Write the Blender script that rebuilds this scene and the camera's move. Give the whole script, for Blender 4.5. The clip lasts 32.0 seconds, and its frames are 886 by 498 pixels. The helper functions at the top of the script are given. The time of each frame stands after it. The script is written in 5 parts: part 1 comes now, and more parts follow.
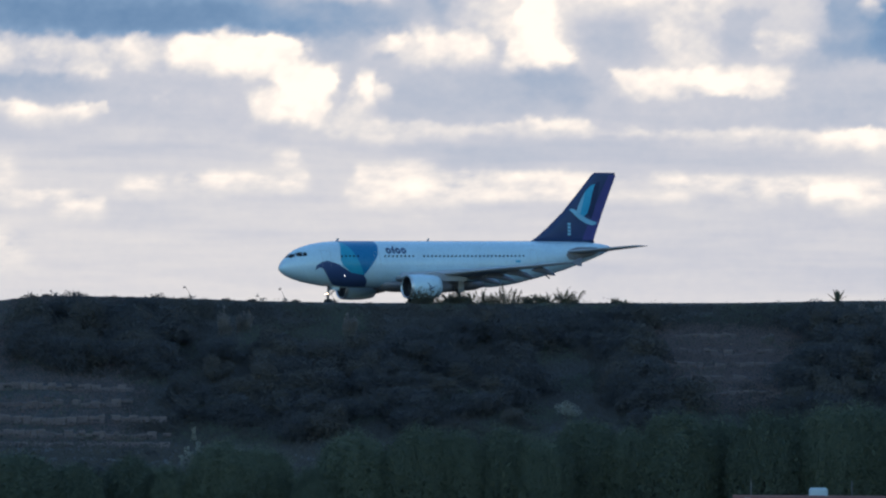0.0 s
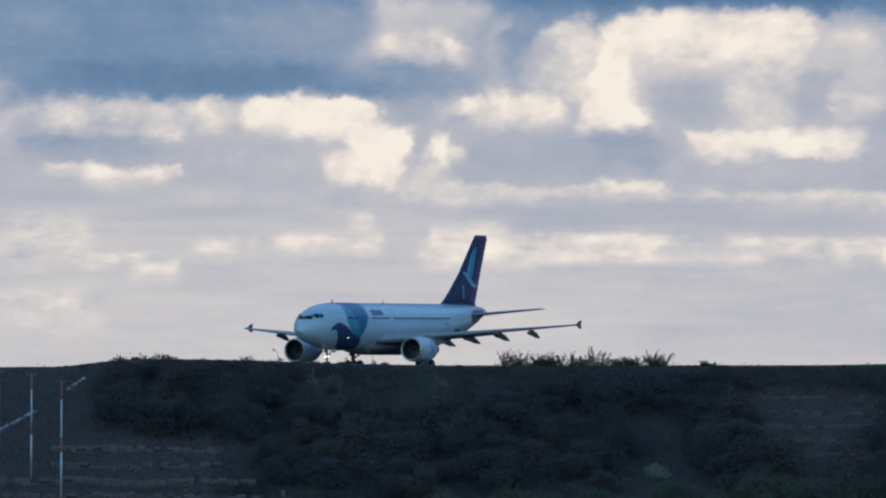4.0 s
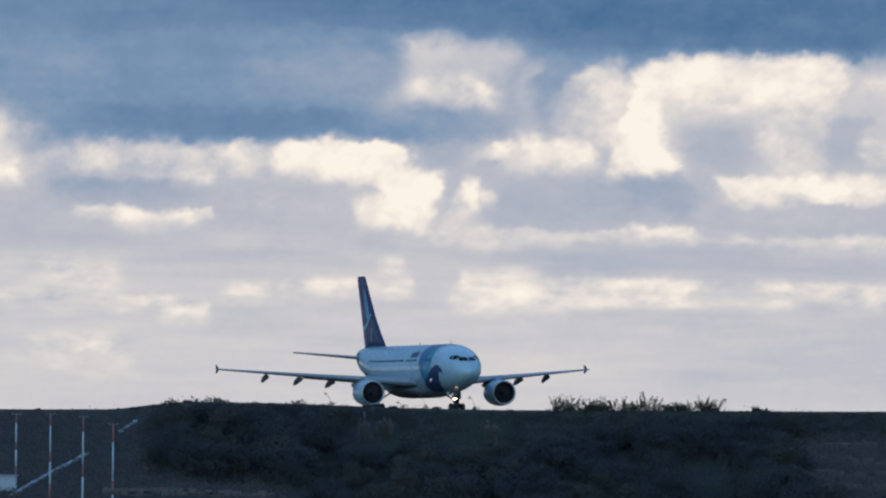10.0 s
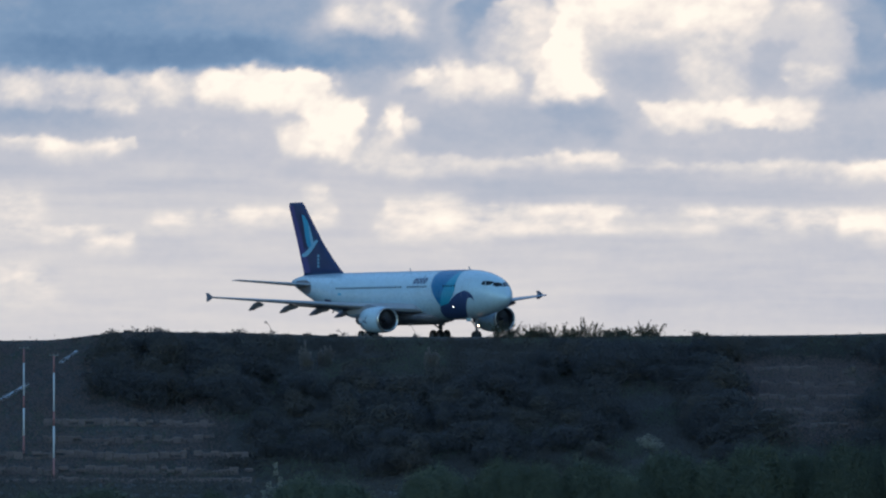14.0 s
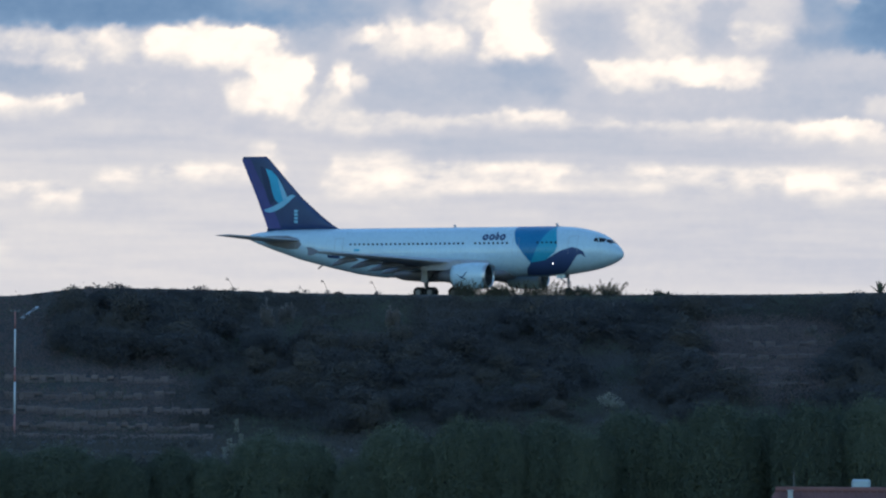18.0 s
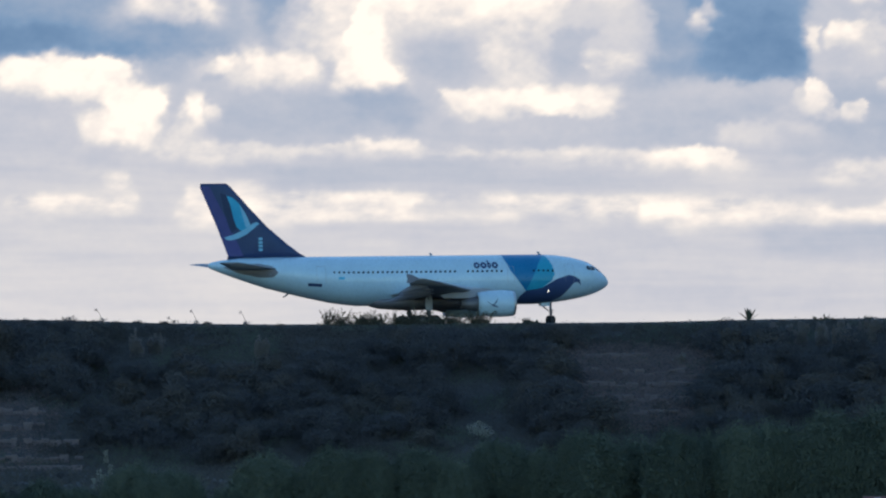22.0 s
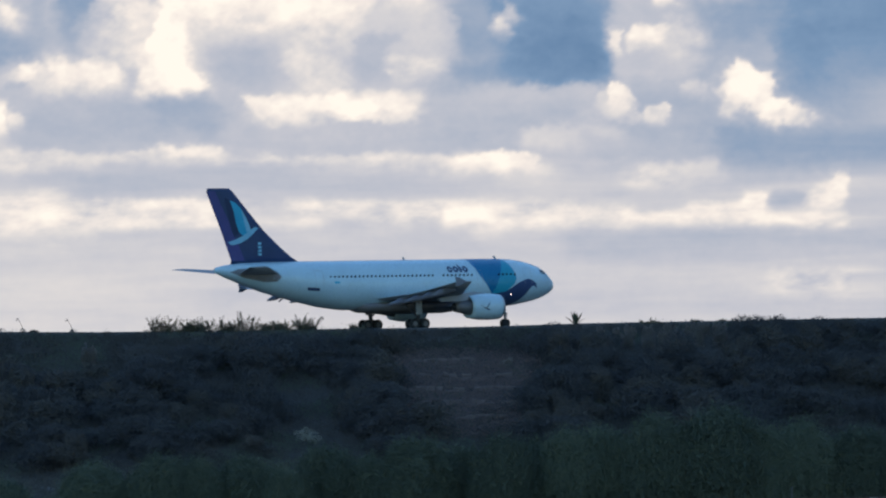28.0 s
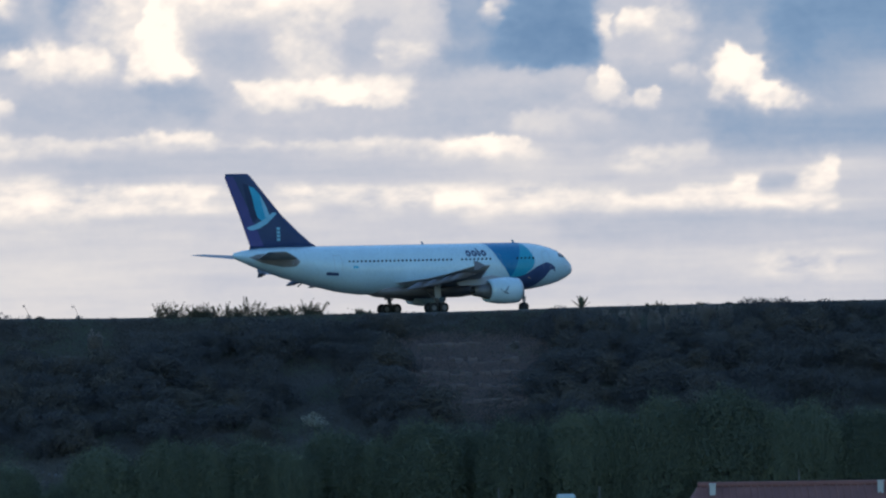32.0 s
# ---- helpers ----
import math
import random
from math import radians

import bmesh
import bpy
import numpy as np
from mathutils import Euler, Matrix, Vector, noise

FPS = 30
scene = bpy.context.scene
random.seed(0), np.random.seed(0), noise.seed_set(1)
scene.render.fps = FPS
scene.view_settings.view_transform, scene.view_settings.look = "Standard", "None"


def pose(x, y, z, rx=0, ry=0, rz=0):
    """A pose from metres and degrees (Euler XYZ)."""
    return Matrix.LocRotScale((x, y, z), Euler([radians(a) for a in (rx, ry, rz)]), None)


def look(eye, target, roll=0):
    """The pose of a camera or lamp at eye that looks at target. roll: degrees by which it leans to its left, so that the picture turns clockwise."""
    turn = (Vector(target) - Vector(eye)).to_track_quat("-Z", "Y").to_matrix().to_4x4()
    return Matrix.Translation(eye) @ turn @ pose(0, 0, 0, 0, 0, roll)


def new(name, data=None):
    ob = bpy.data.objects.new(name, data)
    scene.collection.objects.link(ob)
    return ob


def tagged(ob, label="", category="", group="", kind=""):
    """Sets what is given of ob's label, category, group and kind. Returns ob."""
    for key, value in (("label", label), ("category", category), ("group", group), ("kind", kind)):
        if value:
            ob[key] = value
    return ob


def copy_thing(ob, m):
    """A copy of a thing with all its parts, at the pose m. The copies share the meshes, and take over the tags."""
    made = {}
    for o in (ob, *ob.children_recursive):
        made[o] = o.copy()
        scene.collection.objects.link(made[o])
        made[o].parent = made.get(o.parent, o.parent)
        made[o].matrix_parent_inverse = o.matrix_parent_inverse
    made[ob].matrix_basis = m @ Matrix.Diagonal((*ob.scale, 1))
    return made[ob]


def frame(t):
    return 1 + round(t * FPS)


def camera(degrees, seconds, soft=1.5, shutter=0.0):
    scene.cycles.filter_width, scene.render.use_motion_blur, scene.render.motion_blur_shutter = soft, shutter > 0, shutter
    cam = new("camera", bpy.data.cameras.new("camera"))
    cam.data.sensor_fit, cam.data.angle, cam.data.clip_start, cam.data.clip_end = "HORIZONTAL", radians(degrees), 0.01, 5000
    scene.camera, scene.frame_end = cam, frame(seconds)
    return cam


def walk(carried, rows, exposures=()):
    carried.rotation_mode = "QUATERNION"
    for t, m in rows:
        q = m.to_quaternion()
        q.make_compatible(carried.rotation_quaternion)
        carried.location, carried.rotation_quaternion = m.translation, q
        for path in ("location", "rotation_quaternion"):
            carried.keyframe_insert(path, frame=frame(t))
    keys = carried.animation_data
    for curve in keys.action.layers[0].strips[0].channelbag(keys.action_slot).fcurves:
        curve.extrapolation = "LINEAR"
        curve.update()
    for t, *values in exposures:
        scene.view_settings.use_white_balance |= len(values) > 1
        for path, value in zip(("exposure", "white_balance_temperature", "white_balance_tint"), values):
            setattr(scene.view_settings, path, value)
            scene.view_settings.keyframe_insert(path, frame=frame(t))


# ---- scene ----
EYE = Vector((0.0, 0.0, -0.5))
PATH = [  # seconds, bearing to the right of north, tilt, lean, in degrees
    (0.0, -0.0975, 0.3946, 0.35), (0.5, -0.0901, 0.6253, 0.28), (1.0, -0.5166, 0.6315, -0.09),
    (1.5, -0.5686, 0.8632, -0.56), (2.0, -0.5284, 0.8173, 0.24), (2.5, -0.5333, 0.7827, 0.05),
    (3.0, -0.5055, 0.2042, 0.09), (3.5, -0.5613, 0.9710, 0.21), (4.0, -0.6724, 0.7944, 0.29),
    (4.5, -0.9188, 0.9809, 0.20), (6.5, -1.0248, 0.4470, 0.42), (7.0, -1.0072, 0.5040, 0.46),
    (7.5, -1.0244, 0.4514, 0.54), (8.0, -0.6250, 0.6919, 0.65), (8.5, -0.9938, 0.5860, 0.70),
    (9.0, -0.8844, 0.5428, 0.88), (9.5, -0.9445, 0.5358, 0.83), (10.0, -1.0118, 1.0777, 0.59),
    (10.5, -0.9904, 0.5968, 0.19), (11.0, -0.7812, 0.5443, -0.32), (11.5, -0.6409, 0.4010, -0.21),
    (12.0, -0.6564, 0.7284, -0.24), (12.5, -0.7223, 0.7250, -0.17), (13.0, -0.6733, 0.5405, -0.16),
    (13.5, -0.7181, 0.5463, -0.09), (14.0, -0.6185, 0.6119, 0.03), (14.5, -0.6294, 0.6324, 0.12),
    (16.5, -0.5566, 0.6488, 0.18), (17.0, -0.5768, 0.5515, 0.48), (17.5, -0.4290, 0.5093, 0.30),
    (18.0, -0.3709, 0.3404, 0.30), (18.5, -0.2303, 0.4039, 0.29), (19.0, -0.2384, 0.2468, 0.45),
    (19.5, -0.2264, 0.4136, 0.41), (20.0, -0.0912, 0.3159, 0.09), (20.5, 0.1106, 0.3584, 0.13),
    (21.0, 0.1955, 0.4932, 0.21), (21.5, 0.2784, 0.4627, -0.01), (22.0, 0.4748, 0.5305, -0.02),
    (22.5, 0.5670, 0.5300, 0.04), (23.0, 0.6159, 0.5633, 0.11), (23.5, 0.7945, 0.6424, 0.00),
    (24.0, 0.8942, 0.5015, -0.45), (24.5, 0.9802, 0.8716, -0.50), (25.0, 0.9799, 0.9023, -0.51),
    (25.5, 0.9716, 0.8813, -0.56), (26.0, 1.1640, 0.5927, -0.55), (26.5, 1.2469, 0.5750, -0.43),
    (28.5, 1.6615, 0.5461, -0.51), (29.0, 1.5519, 0.5074, -0.68), (29.5, 1.5978, 0.5283, -0.75),
    (30.0, 1.5782, 0.7433, -0.60), (30.5, 1.3995, 0.6324, -0.54), (31.0, 1.3812, 0.5144, -0.70),
    (31.5, 1.6581, 0.5434, -0.71), (32.0, 1.5568, 0.4615, -0.80),
]


def aim(bearing, tilt, lean):
    a, e = radians(bearing), radians(tilt)
    way = Vector((math.sin(a) * math.cos(e), math.cos(a) * math.cos(e), math.sin(e)))
    return look(EYE, EYE + 100 * way, lean)


cam = camera(5.7, 32.0, soft=2.25)
walk(cam, [(t, aim(a, e, r)) for t, a, e, r in PATH],
     exposures=[(0, 1.50), (1, 1.35), (2, 1.21), (3, 1.54), (4, 1.19), (7, 1.42), (8, 1.35), (9, 1.34), (10, 1.27), (11, 1.25), (12, 1.42), (13, 1.33), (14, 1.38),
                (17, 1.35), (18, 1.51), (19, 1.55), (20, 1.48), (22, 1.46), (24, 1.40), (25, 1.23), (26, 1.32), (29, 1.38), (30, 1.31), (31, 1.40), (32, 1.46)])

# ---- world, sun ----
world = bpy.data.worlds.new("dusk_sky")
scene.world = world
world.use_nodes = True
wn = world.node_tree
sky = wn.nodes.new("ShaderNodeTexSky")
sky.sky_type, sky.sun_disc = "NISHITA", False
sky.sun_elevation, sky.sun_rotation = radians(8), radians(20)
sky.air_density, sky.dust_density, sky.ozone_density = 1.0, 0.05, 3.0
wn.links.new(sky.outputs[0], wn.nodes["Background"].inputs[0])
wn.nodes["Background"].inputs[1].default_value = 0.15

sun = new("sun", bpy.data.lights.new("sun", "SUN"))
sun.data.energy, sun.data.angle, sun.data.color = 0.5, radians(30), (1.0, 0.86, 0.68)
sun.matrix_world = look((0, 0, 0), (-math.sin(radians(20)), -math.cos(radians(20)), -math.tan(radians(8))))


# ---- materials ----
def srgb(r, g, b):
    return tuple(c / 12.92 if c <= 0.04045 else ((c + 0.055) / 1.055) ** 2.4 for c in (r, g, b)) + (1.0,)


class Nodes:
    """Short hand for a material's node tree."""

    def __init__(self, name):
        self.mat = bpy.data.materials.new(name)
        self.mat.use_nodes = True
        self.tree = self.mat.node_tree
        self.bsdf = self.tree.nodes["Principled BSDF"]

    def add(self, kind, **values):
        n = self.tree.nodes.new("ShaderNode" + kind)
        for key, value in values.items():
            n.inputs[key].default_value = value
        return n

    def link(self, a, b):
        self.tree.links.new(a, b)

    def math(self, op, a, b=None, c=None):
        n = self.tree.nodes.new("ShaderNodeMath")
        n.operation = op
        for k, v in enumerate((a, b, c)):
            if v is None:
                continue
            if isinstance(v, (int, float)):
                n.inputs[k].default_value = v
            else:
                self.link(v, n.inputs[k])
        return n.outputs[0]

    def ramp(self, factor, stops):
        n = self.tree.nodes.new("ShaderNodeValToRGB")
        e = n.color_ramp.elements
        while len(e) < len(stops):
            e.new(0.5)
        for k, (at, colour) in enumerate(stops):
            e[k].position, e[k].color = at, colour
        self.link(factor, n.inputs[0])
        return n.outputs[0]

    def noise(self, scale, detail=4, rough=0.55, vector=None):
        n = self.add("TexNoise", Scale=scale, Detail=detail, Roughness=rough)
        if vector is not None:
            self.link(vector, n.inputs["Vector"])
        return n


def surface(name, dark, light, scale, fine, rough=0.7, metal=0.0, bump=0.1, coat=0.0, spread=0.15, random_tint=0.0, spec=0.5, sheen=(1, 1, 1)):
    """A worn surface: two colours mixed by coarse and fine grain, with relief."""
    m = Nodes(name)
    at = m.add("TexCoord").outputs["Object"]
    big, small = m.noise(scale, 5, 0.6, at), m.noise(fine, 3, 0.6, at)
    f = m.math("ADD", m.math("MULTIPLY", big.outputs[0], 0.65), m.math("MULTIPLY", small.outputs[0], 0.35))
    if random_tint:
        info = m.add("ObjectInfo").outputs["Random"]
        f = m.math("ADD", f, m.math("MULTIPLY_ADD", info, random_tint, -random_tint / 2))
    col = m.ramp(f, [(0.5 - spread, (*dark, 1)), (0.5 + spread, (*light, 1))])
    m.link(col, m.bsdf.inputs["Base Color"])
    m.bsdf.inputs["Metallic"].default_value = metal
    m.bsdf.inputs["Specular IOR Level"].default_value = spec
    m.bsdf.inputs["Specular Tint"].default_value = (*sheen, 1)
    r = m.math("MULTIPLY_ADD", small.outputs[0], 0.25, rough - 0.12)
    m.link(r, m.bsdf.inputs["Roughness"])
    if coat:
        m.bsdf.inputs["Coat Weight"].default_value, m.bsdf.inputs["Coat Roughness"].default_value = coat, 0.15
    if bump:
        b = m.add("Bump", Strength=bump)
        m.link(f, b.inputs["Height"])
        m.link(b.outputs[0], m.bsdf.inputs["Normal"])
    return m.mat


def leafy(name, dark, light, random_tint=0.3, through_light=0.0, leaf_tint=0.3):
    """Foliage: colour varies leaf by leaf and plant by plant."""
    m = Nodes(name)
    geo, info = m.add("NewGeometry"), m.add("ObjectInfo")
    f = m.math("ADD", m.math("MULTIPLY_ADD", geo.outputs["Random Per Island"], leaf_tint, 0.5 - leaf_tint / 2), m.math("MULTIPLY_ADD", info.outputs["Random"], random_tint, -random_tint / 2))
    m.link(m.ramp(f, [(0.0, (*dark, 1)), (1.0, (*light, 1))]), m.bsdf.inputs["Base Color"])
    m.bsdf.inputs["Roughness"].default_value = 0.75
    m.bsdf.inputs["Specular IOR Level"].default_value = 0.06
    if through_light:
        thin, mix = m.add("BsdfTranslucent"), m.add("MixShader", Fac=through_light)
        m.link(m.bsdf.inputs["Base Color"].links[0].from_socket, thin.inputs["Color"])
        m.link(m.bsdf.outputs[0], mix.inputs[1])
        m.link(thin.outputs[0], mix.inputs[2])
        m.link(mix.outputs[0], m.tree.nodes["Material Output"].inputs[0])
    return m.mat


def glow(name, colour, strength):
    m = Nodes(name)
    m.bsdf.inputs["Base Color"].default_value = colour
    m.bsdf.inputs["Emission Color"].default_value = colour
    m.bsdf.inputs["Emission Strength"].default_value = strength
    return m.mat


WHITE_PAINT = surface("white_paint", (0.41, 0.56, 0.645), (0.47, 0.63, 0.715), 0.35, 6, rough=0.28, bump=0.003, coat=0.5, spec=0.5, sheen=(0.75, 0.93, 1.0))
BLUE_PAINT = surface("blue_paint", (0.004, 0.135, 0.29), (0.008, 0.165, 0.34), 0.5, 7, rough=0.30, bump=0.003, spec=0.45, sheen=(0.7, 0.9, 1.0))
TEAL_PAINT = surface("teal_paint", (0.015, 0.265, 0.39), (0.025, 0.305, 0.44), 0.5, 7, rough=0.30, bump=0.003, spec=0.45, sheen=(0.7, 0.9, 1.0))
NAVY_PAINT = surface("navy_paint", (0.024, 0.038, 0.098), (0.034, 0.050, 0.128), 0.5, 7, rough=0.36, bump=0.003, spec=0.4, sheen=(0.6, 0.85, 1.0))
NAVY_DEEP = surface("deep_navy_paint", (0.013, 0.021, 0.066), (0.018, 0.028, 0.085), 0.5, 7, rough=0.36, bump=0.003, spec=0.4, sheen=(0.6, 0.85, 1.0))
SLATE_PAINT = surface("slate_navy_paint", (0.030, 0.056, 0.140), (0.040, 0.070, 0.168), 0.5, 7, rough=0.55, bump=0.01, spec=0.3)
PURPLE_PAINT = surface("purple_paint", (0.048, 0.043, 0.168), (0.066, 0.060, 0.210), 0.5, 7, rough=0.36, bump=0.003, spec=0.4, sheen=(0.6, 0.85, 1.0))
PALE_PAINT = surface("pale_blue_paint", (0.17, 0.40, 0.54), (0.24, 0.48, 0.62), 0.5, 7, rough=0.4, bump=0.01, spec=0.5, sheen=(0.4, 0.8, 1.0))
CYAN_PAINT = surface("cyan_paint", (0.02, 0.28, 0.46), (0.05, 0.38, 0.56), 0.5, 7, rough=0.4, bump=0.01, spec=0.5, sheen=(0.4, 0.8, 1.0))
WING_GREY = surface("wing_grey_paint", (0.234, 0.256, 0.292), (0.312, 0.336, 0.378), 0.6, 5, rough=0.45, bump=0.02)
SCUFF_GREY = surface("scuffed_grey_metal", (0.10, 0.10, 0.11), (0.18, 0.18, 0.19), 1.2, 9, rough=0.5, metal=0.5, bump=0.05)
BARE_METAL = surface("bare_metal", (0.45, 0.45, 0.46), (0.6, 0.6, 0.6), 1.5, 12, rough=0.35, metal=1.0, bump=0.02)
BELLY_GREY = surface("belly_grey_paint", (0.13, 0.13, 0.15), (0.19, 0.19, 0.21), 0.6, 5, rough=0.5, bump=0.02)
GEAR_METAL = surface("gear_strut_metal", (0.13, 0.13, 0.14), (0.21, 0.21, 0.22), 2, 15, rough=0.45, metal=0.6, bump=0.04)
RUBBER = surface("tyre_rubber", (0.012, 0.012, 0.013), (0.025, 0.025, 0.026), 3, 20, rough=0.85, bump=0.1)
DARK_DUCT = surface("engine_duct", (0.018, 0.018, 0.024), (0.035, 0.035, 0.044), 2, 12, rough=0.5, metal=0.2)
FAN_TITAN = surface("fan_titanium", (0.05, 0.05, 0.06), (0.085, 0.085, 0.10), 3, 18, rough=0.5, metal=0.3)
EDGE_GREY = surface("leading_edge_grey", (0.30, 0.32, 0.36), (0.38, 0.40, 0.44), 0.8, 8, rough=0.4, metal=0.2, bump=0.01)
COCKPIT_GLASS = surface("cockpit_glass", (0.006, 0.007, 0.009), (0.010, 0.011, 0.014), 2, 12, rough=0.16, bump=0.0)
CABIN_GLASS = surface("cabin_window_glass", (0.02, 0.024, 0.035), (0.03, 0.035, 0.05), 2, 12, rough=0.2, bump=0.0)
LAMP = glow("lamp_white", srgb(1.0, 0.93, 0.9), 4)
# dark of the backlit fences and the wing's underside, put into the colour
FENCE_GREY = surface("dark_fence_paint", (0.12, 0.13, 0.165), (0.16, 0.17, 0.21), 0.8, 8, rough=0.5, bump=0.01)
PLATE_GREY = surface("dull_plate_metal", (0.15, 0.15, 0.165), (0.215, 0.21, 0.225), 0.9, 8, rough=0.6, metal=0.2, bump=0.03)
LAMP_WARM = glow("lamp_warm", srgb(1.0, 0.85, 0.72), 9)


# ---- mesh helpers ----
def part(name, bm, material, parent=None, label="", smooth=False):
    """Links a bmesh as one mesh object, under parent where there is one."""
    me = bpy.data.meshes.new(name)
    bm.to_mesh(me)
    bm.free()
    for m in material if isinstance(material, (list, tuple)) else [material]:
        me.materials.append(m)
    if smooth:
        me.polygons.foreach_set("use_smooth", [True] * len(me.polygons))
    ob = new(name, me)
    ob.parent = parent
    return tagged(ob, label)


def twin(ob, m, name=None):
    """Another object on the same mesh, under the same parent."""
    o = new(name or ob.name.split(".")[0], ob.data)
    o.parent, o.matrix_basis = ob.parent, m
    if "label" in ob:
        o["label"] = ob["label"]
    return o


def box(bm, x0, y0, z0, x1, y1, z1, bevel=0.0):
    v = [bm.verts.new((x, y, z)) for x in (x0, x1) for y in (y0, y1) for z in (z0, z1)]
    f = [bm.faces.new([v[i] for i in q]) for q in ((0, 1, 3, 2), (4, 6, 7, 5), (0, 4, 5, 1), (2, 3, 7, 6), (0, 2, 6, 4), (1, 5, 7, 3))]
    if bevel:
        edges = list({e for q in f for e in q.edges})
        bmesh.ops.bevel(bm, geom=edges, offset=bevel, segments=1, affect="EDGES")
    return bm


def rings(bm, loops, caps=True, closed=True):
    """Skins a row of rings of equal count."""
    rows = [[bm.verts.new(p) for p in loop] for loop in loops]
    n = len(rows[0])
    for a, b in zip(rows, rows[1:]):
        for k in range(n if closed else n - 1):
            bm.faces.new((a[k], a[(k + 1) % n], b[(k + 1) % n], b[k]))
    if caps and closed:
        bm.faces.new(rows[0][::-1])
        bm.faces.new(rows[-1])
    bmesh.ops.recalc_face_normals(bm, faces=bm.faces)
    return bm


def tube(bm, a, b, ra, rb, n=10):
    """A tapered round bar from a to b."""
    a, b = Vector(a), Vector(b)
    m = (b - a).to_track_quat("Z", "Y").to_matrix()
    ring = lambda p, r: [p + m @ Vector((r * math.cos(2 * math.pi * k / n), r * math.sin(2 * math.pi * k / n), 0)) for k in range(n)]
    return rings(bm, [ring(a, ra), ring(b, rb)])


def wheel_rings(bm, profile, n=20):
    """A body turned about the y axis; profile of (y, radius)."""
    return rings(bm, [[(r * math.cos(2 * math.pi * k / n), y, r * math.sin(2 * math.pi * k / n)) for k in range(n)] for y, r in profile])


def lathe_x(bm, profile, n=32, cy=0.0, cz=0.0, caps=True):
    """A body turned about the x axis; profile of (x, radius)."""
    return rings(bm, [[(x, cy + r * math.cos(2 * math.pi * k / n), cz + r * math.sin(2 * math.pi * k / n)) for k in range(n)] for x, r in profile], caps)


# ---- ground ----
SLOPE, SLOPE_Y = 0.0119, -0.0017   # the pad rises to the east and falls a little to the north
CREST = [(-4000, -0.2), (-60, -0.2), (-52, -0.1), (-48, 0.4), (-44, 0.84), (-33, 0.72), (-21, 0.38), (-10, 0.28), (5, 0.30), (20, 0.40), (30, 0.5), (42, 0.78), (60, 1.0), (75, 1.15), (4000, 1.2)]
DOWN = [(0, -2.1), (60, -5.2), (220, -11.0), (300, -11.6), (420, -14.6), (560, -15.2), (800, -14.8), (868, -14.3)]


def line(table, x):
    return float(np.interp(x, [a for a, _ in table], [b for _, b in table]))


def plateau(x, y):
    return SLOPE * max(-75.0, min(85.0, x)) + SLOPE_Y * (max(950.0, min(1100.0, y)) - 1000)


def ground_height(x, y):
    rough = 0.5 * noise.noise((x * 0.05, y * 0.05, 0.3)) + 0.18 * noise.noise((x * 0.23, y * 0.23, 4.0))
    if y >= 952:
        f = max(0.0, 1 - (y - 952) / 22)
        f = f * f * (3 - 2 * f)
        far = max(0.0, (y - 1300) / 3700)
        return plateau(x, y) * (1 - f) + line(CREST, x) * f - 6 * far + rough * 0.12 * f
    if y >= 868:
        s = (952 - y) / 84
        bulge = 0.10 * math.sin(math.pi * s)
        return line(CREST, x) * (1 - s) - 14.3 * s + 13 * bulge * (0.25 if x < -44 else 0.5) + rough * (0.15 + 0.85 * min(1, s * 6)) * (0.5 if x < -40 else 1)
    return line(DOWN, max(0, y)) + rough * min(1, max(0, y) / 60)


def slope_y(x, z):
    """Where the embankment has the height z."""
    a, b = 868.0, 951.0
    for _ in range(30):
        m = (a + b) / 2
        a, b = (m, b) if ground_height(x, m) < z else (a, m)
    return a


def sheet(name, xs, ys, height, material):
    verts = [(x, y, height(x, y)) for y in ys for x in xs]
    n = len(xs)
    faces = [(j * n + i, j * n + i + 1, (j + 1) * n + i + 1, (j + 1) * n + i) for j in range(len(ys) - 1) for i in range(n - 1)]
    me = bpy.data.meshes.new(name)
    me.from_pydata(verts, [], faces)
    me.materials.append(material)
    me.polygons.foreach_set("use_smooth", [True] * len(faces))
    return new(name, me)


SOIL = surface("dark_scrub_soil", (0.034, 0.031, 0.028), (0.056, 0.049, 0.043), 0.06, 1.1, rough=0.95, bump=0.5, spread=0.2)
ASPHALT = surface("runway_asphalt", (0.035, 0.036, 0.038), (0.065, 0.066, 0.068), 0.08, 6, rough=0.85, bump=0.05)
xs = [-4200, -2000, -800, -300, -150] + [-90 + 1.5 * k for k in range(134)] + [150, 300, 800, 2000, 4200]
ys = [-600, -60, 0, 30] + [60 + 12 * k for k in range(67)] + [862 + 1.5 * k for k in range(78)] + [985, 1000, 1030, 1060, 1090, 1130, 1200, 1400, 1800, 2600, 3600, 4850]
ground = tagged(sheet("ground", xs, ys, ground_height, SOIL), "dark scrubby embankment and valley floor in evening shade", "ground", kind="structure")
runway = sheet("runway", [-75 + 5 * k for k in range(33)], [976 + 4 * k for k in range(30)], lambda x, y: ground_height(x, y) + 0.03, ASPHALT)
tagged(runway, "grey asphalt runway turning pad on the plateau", "runway", kind="structure")


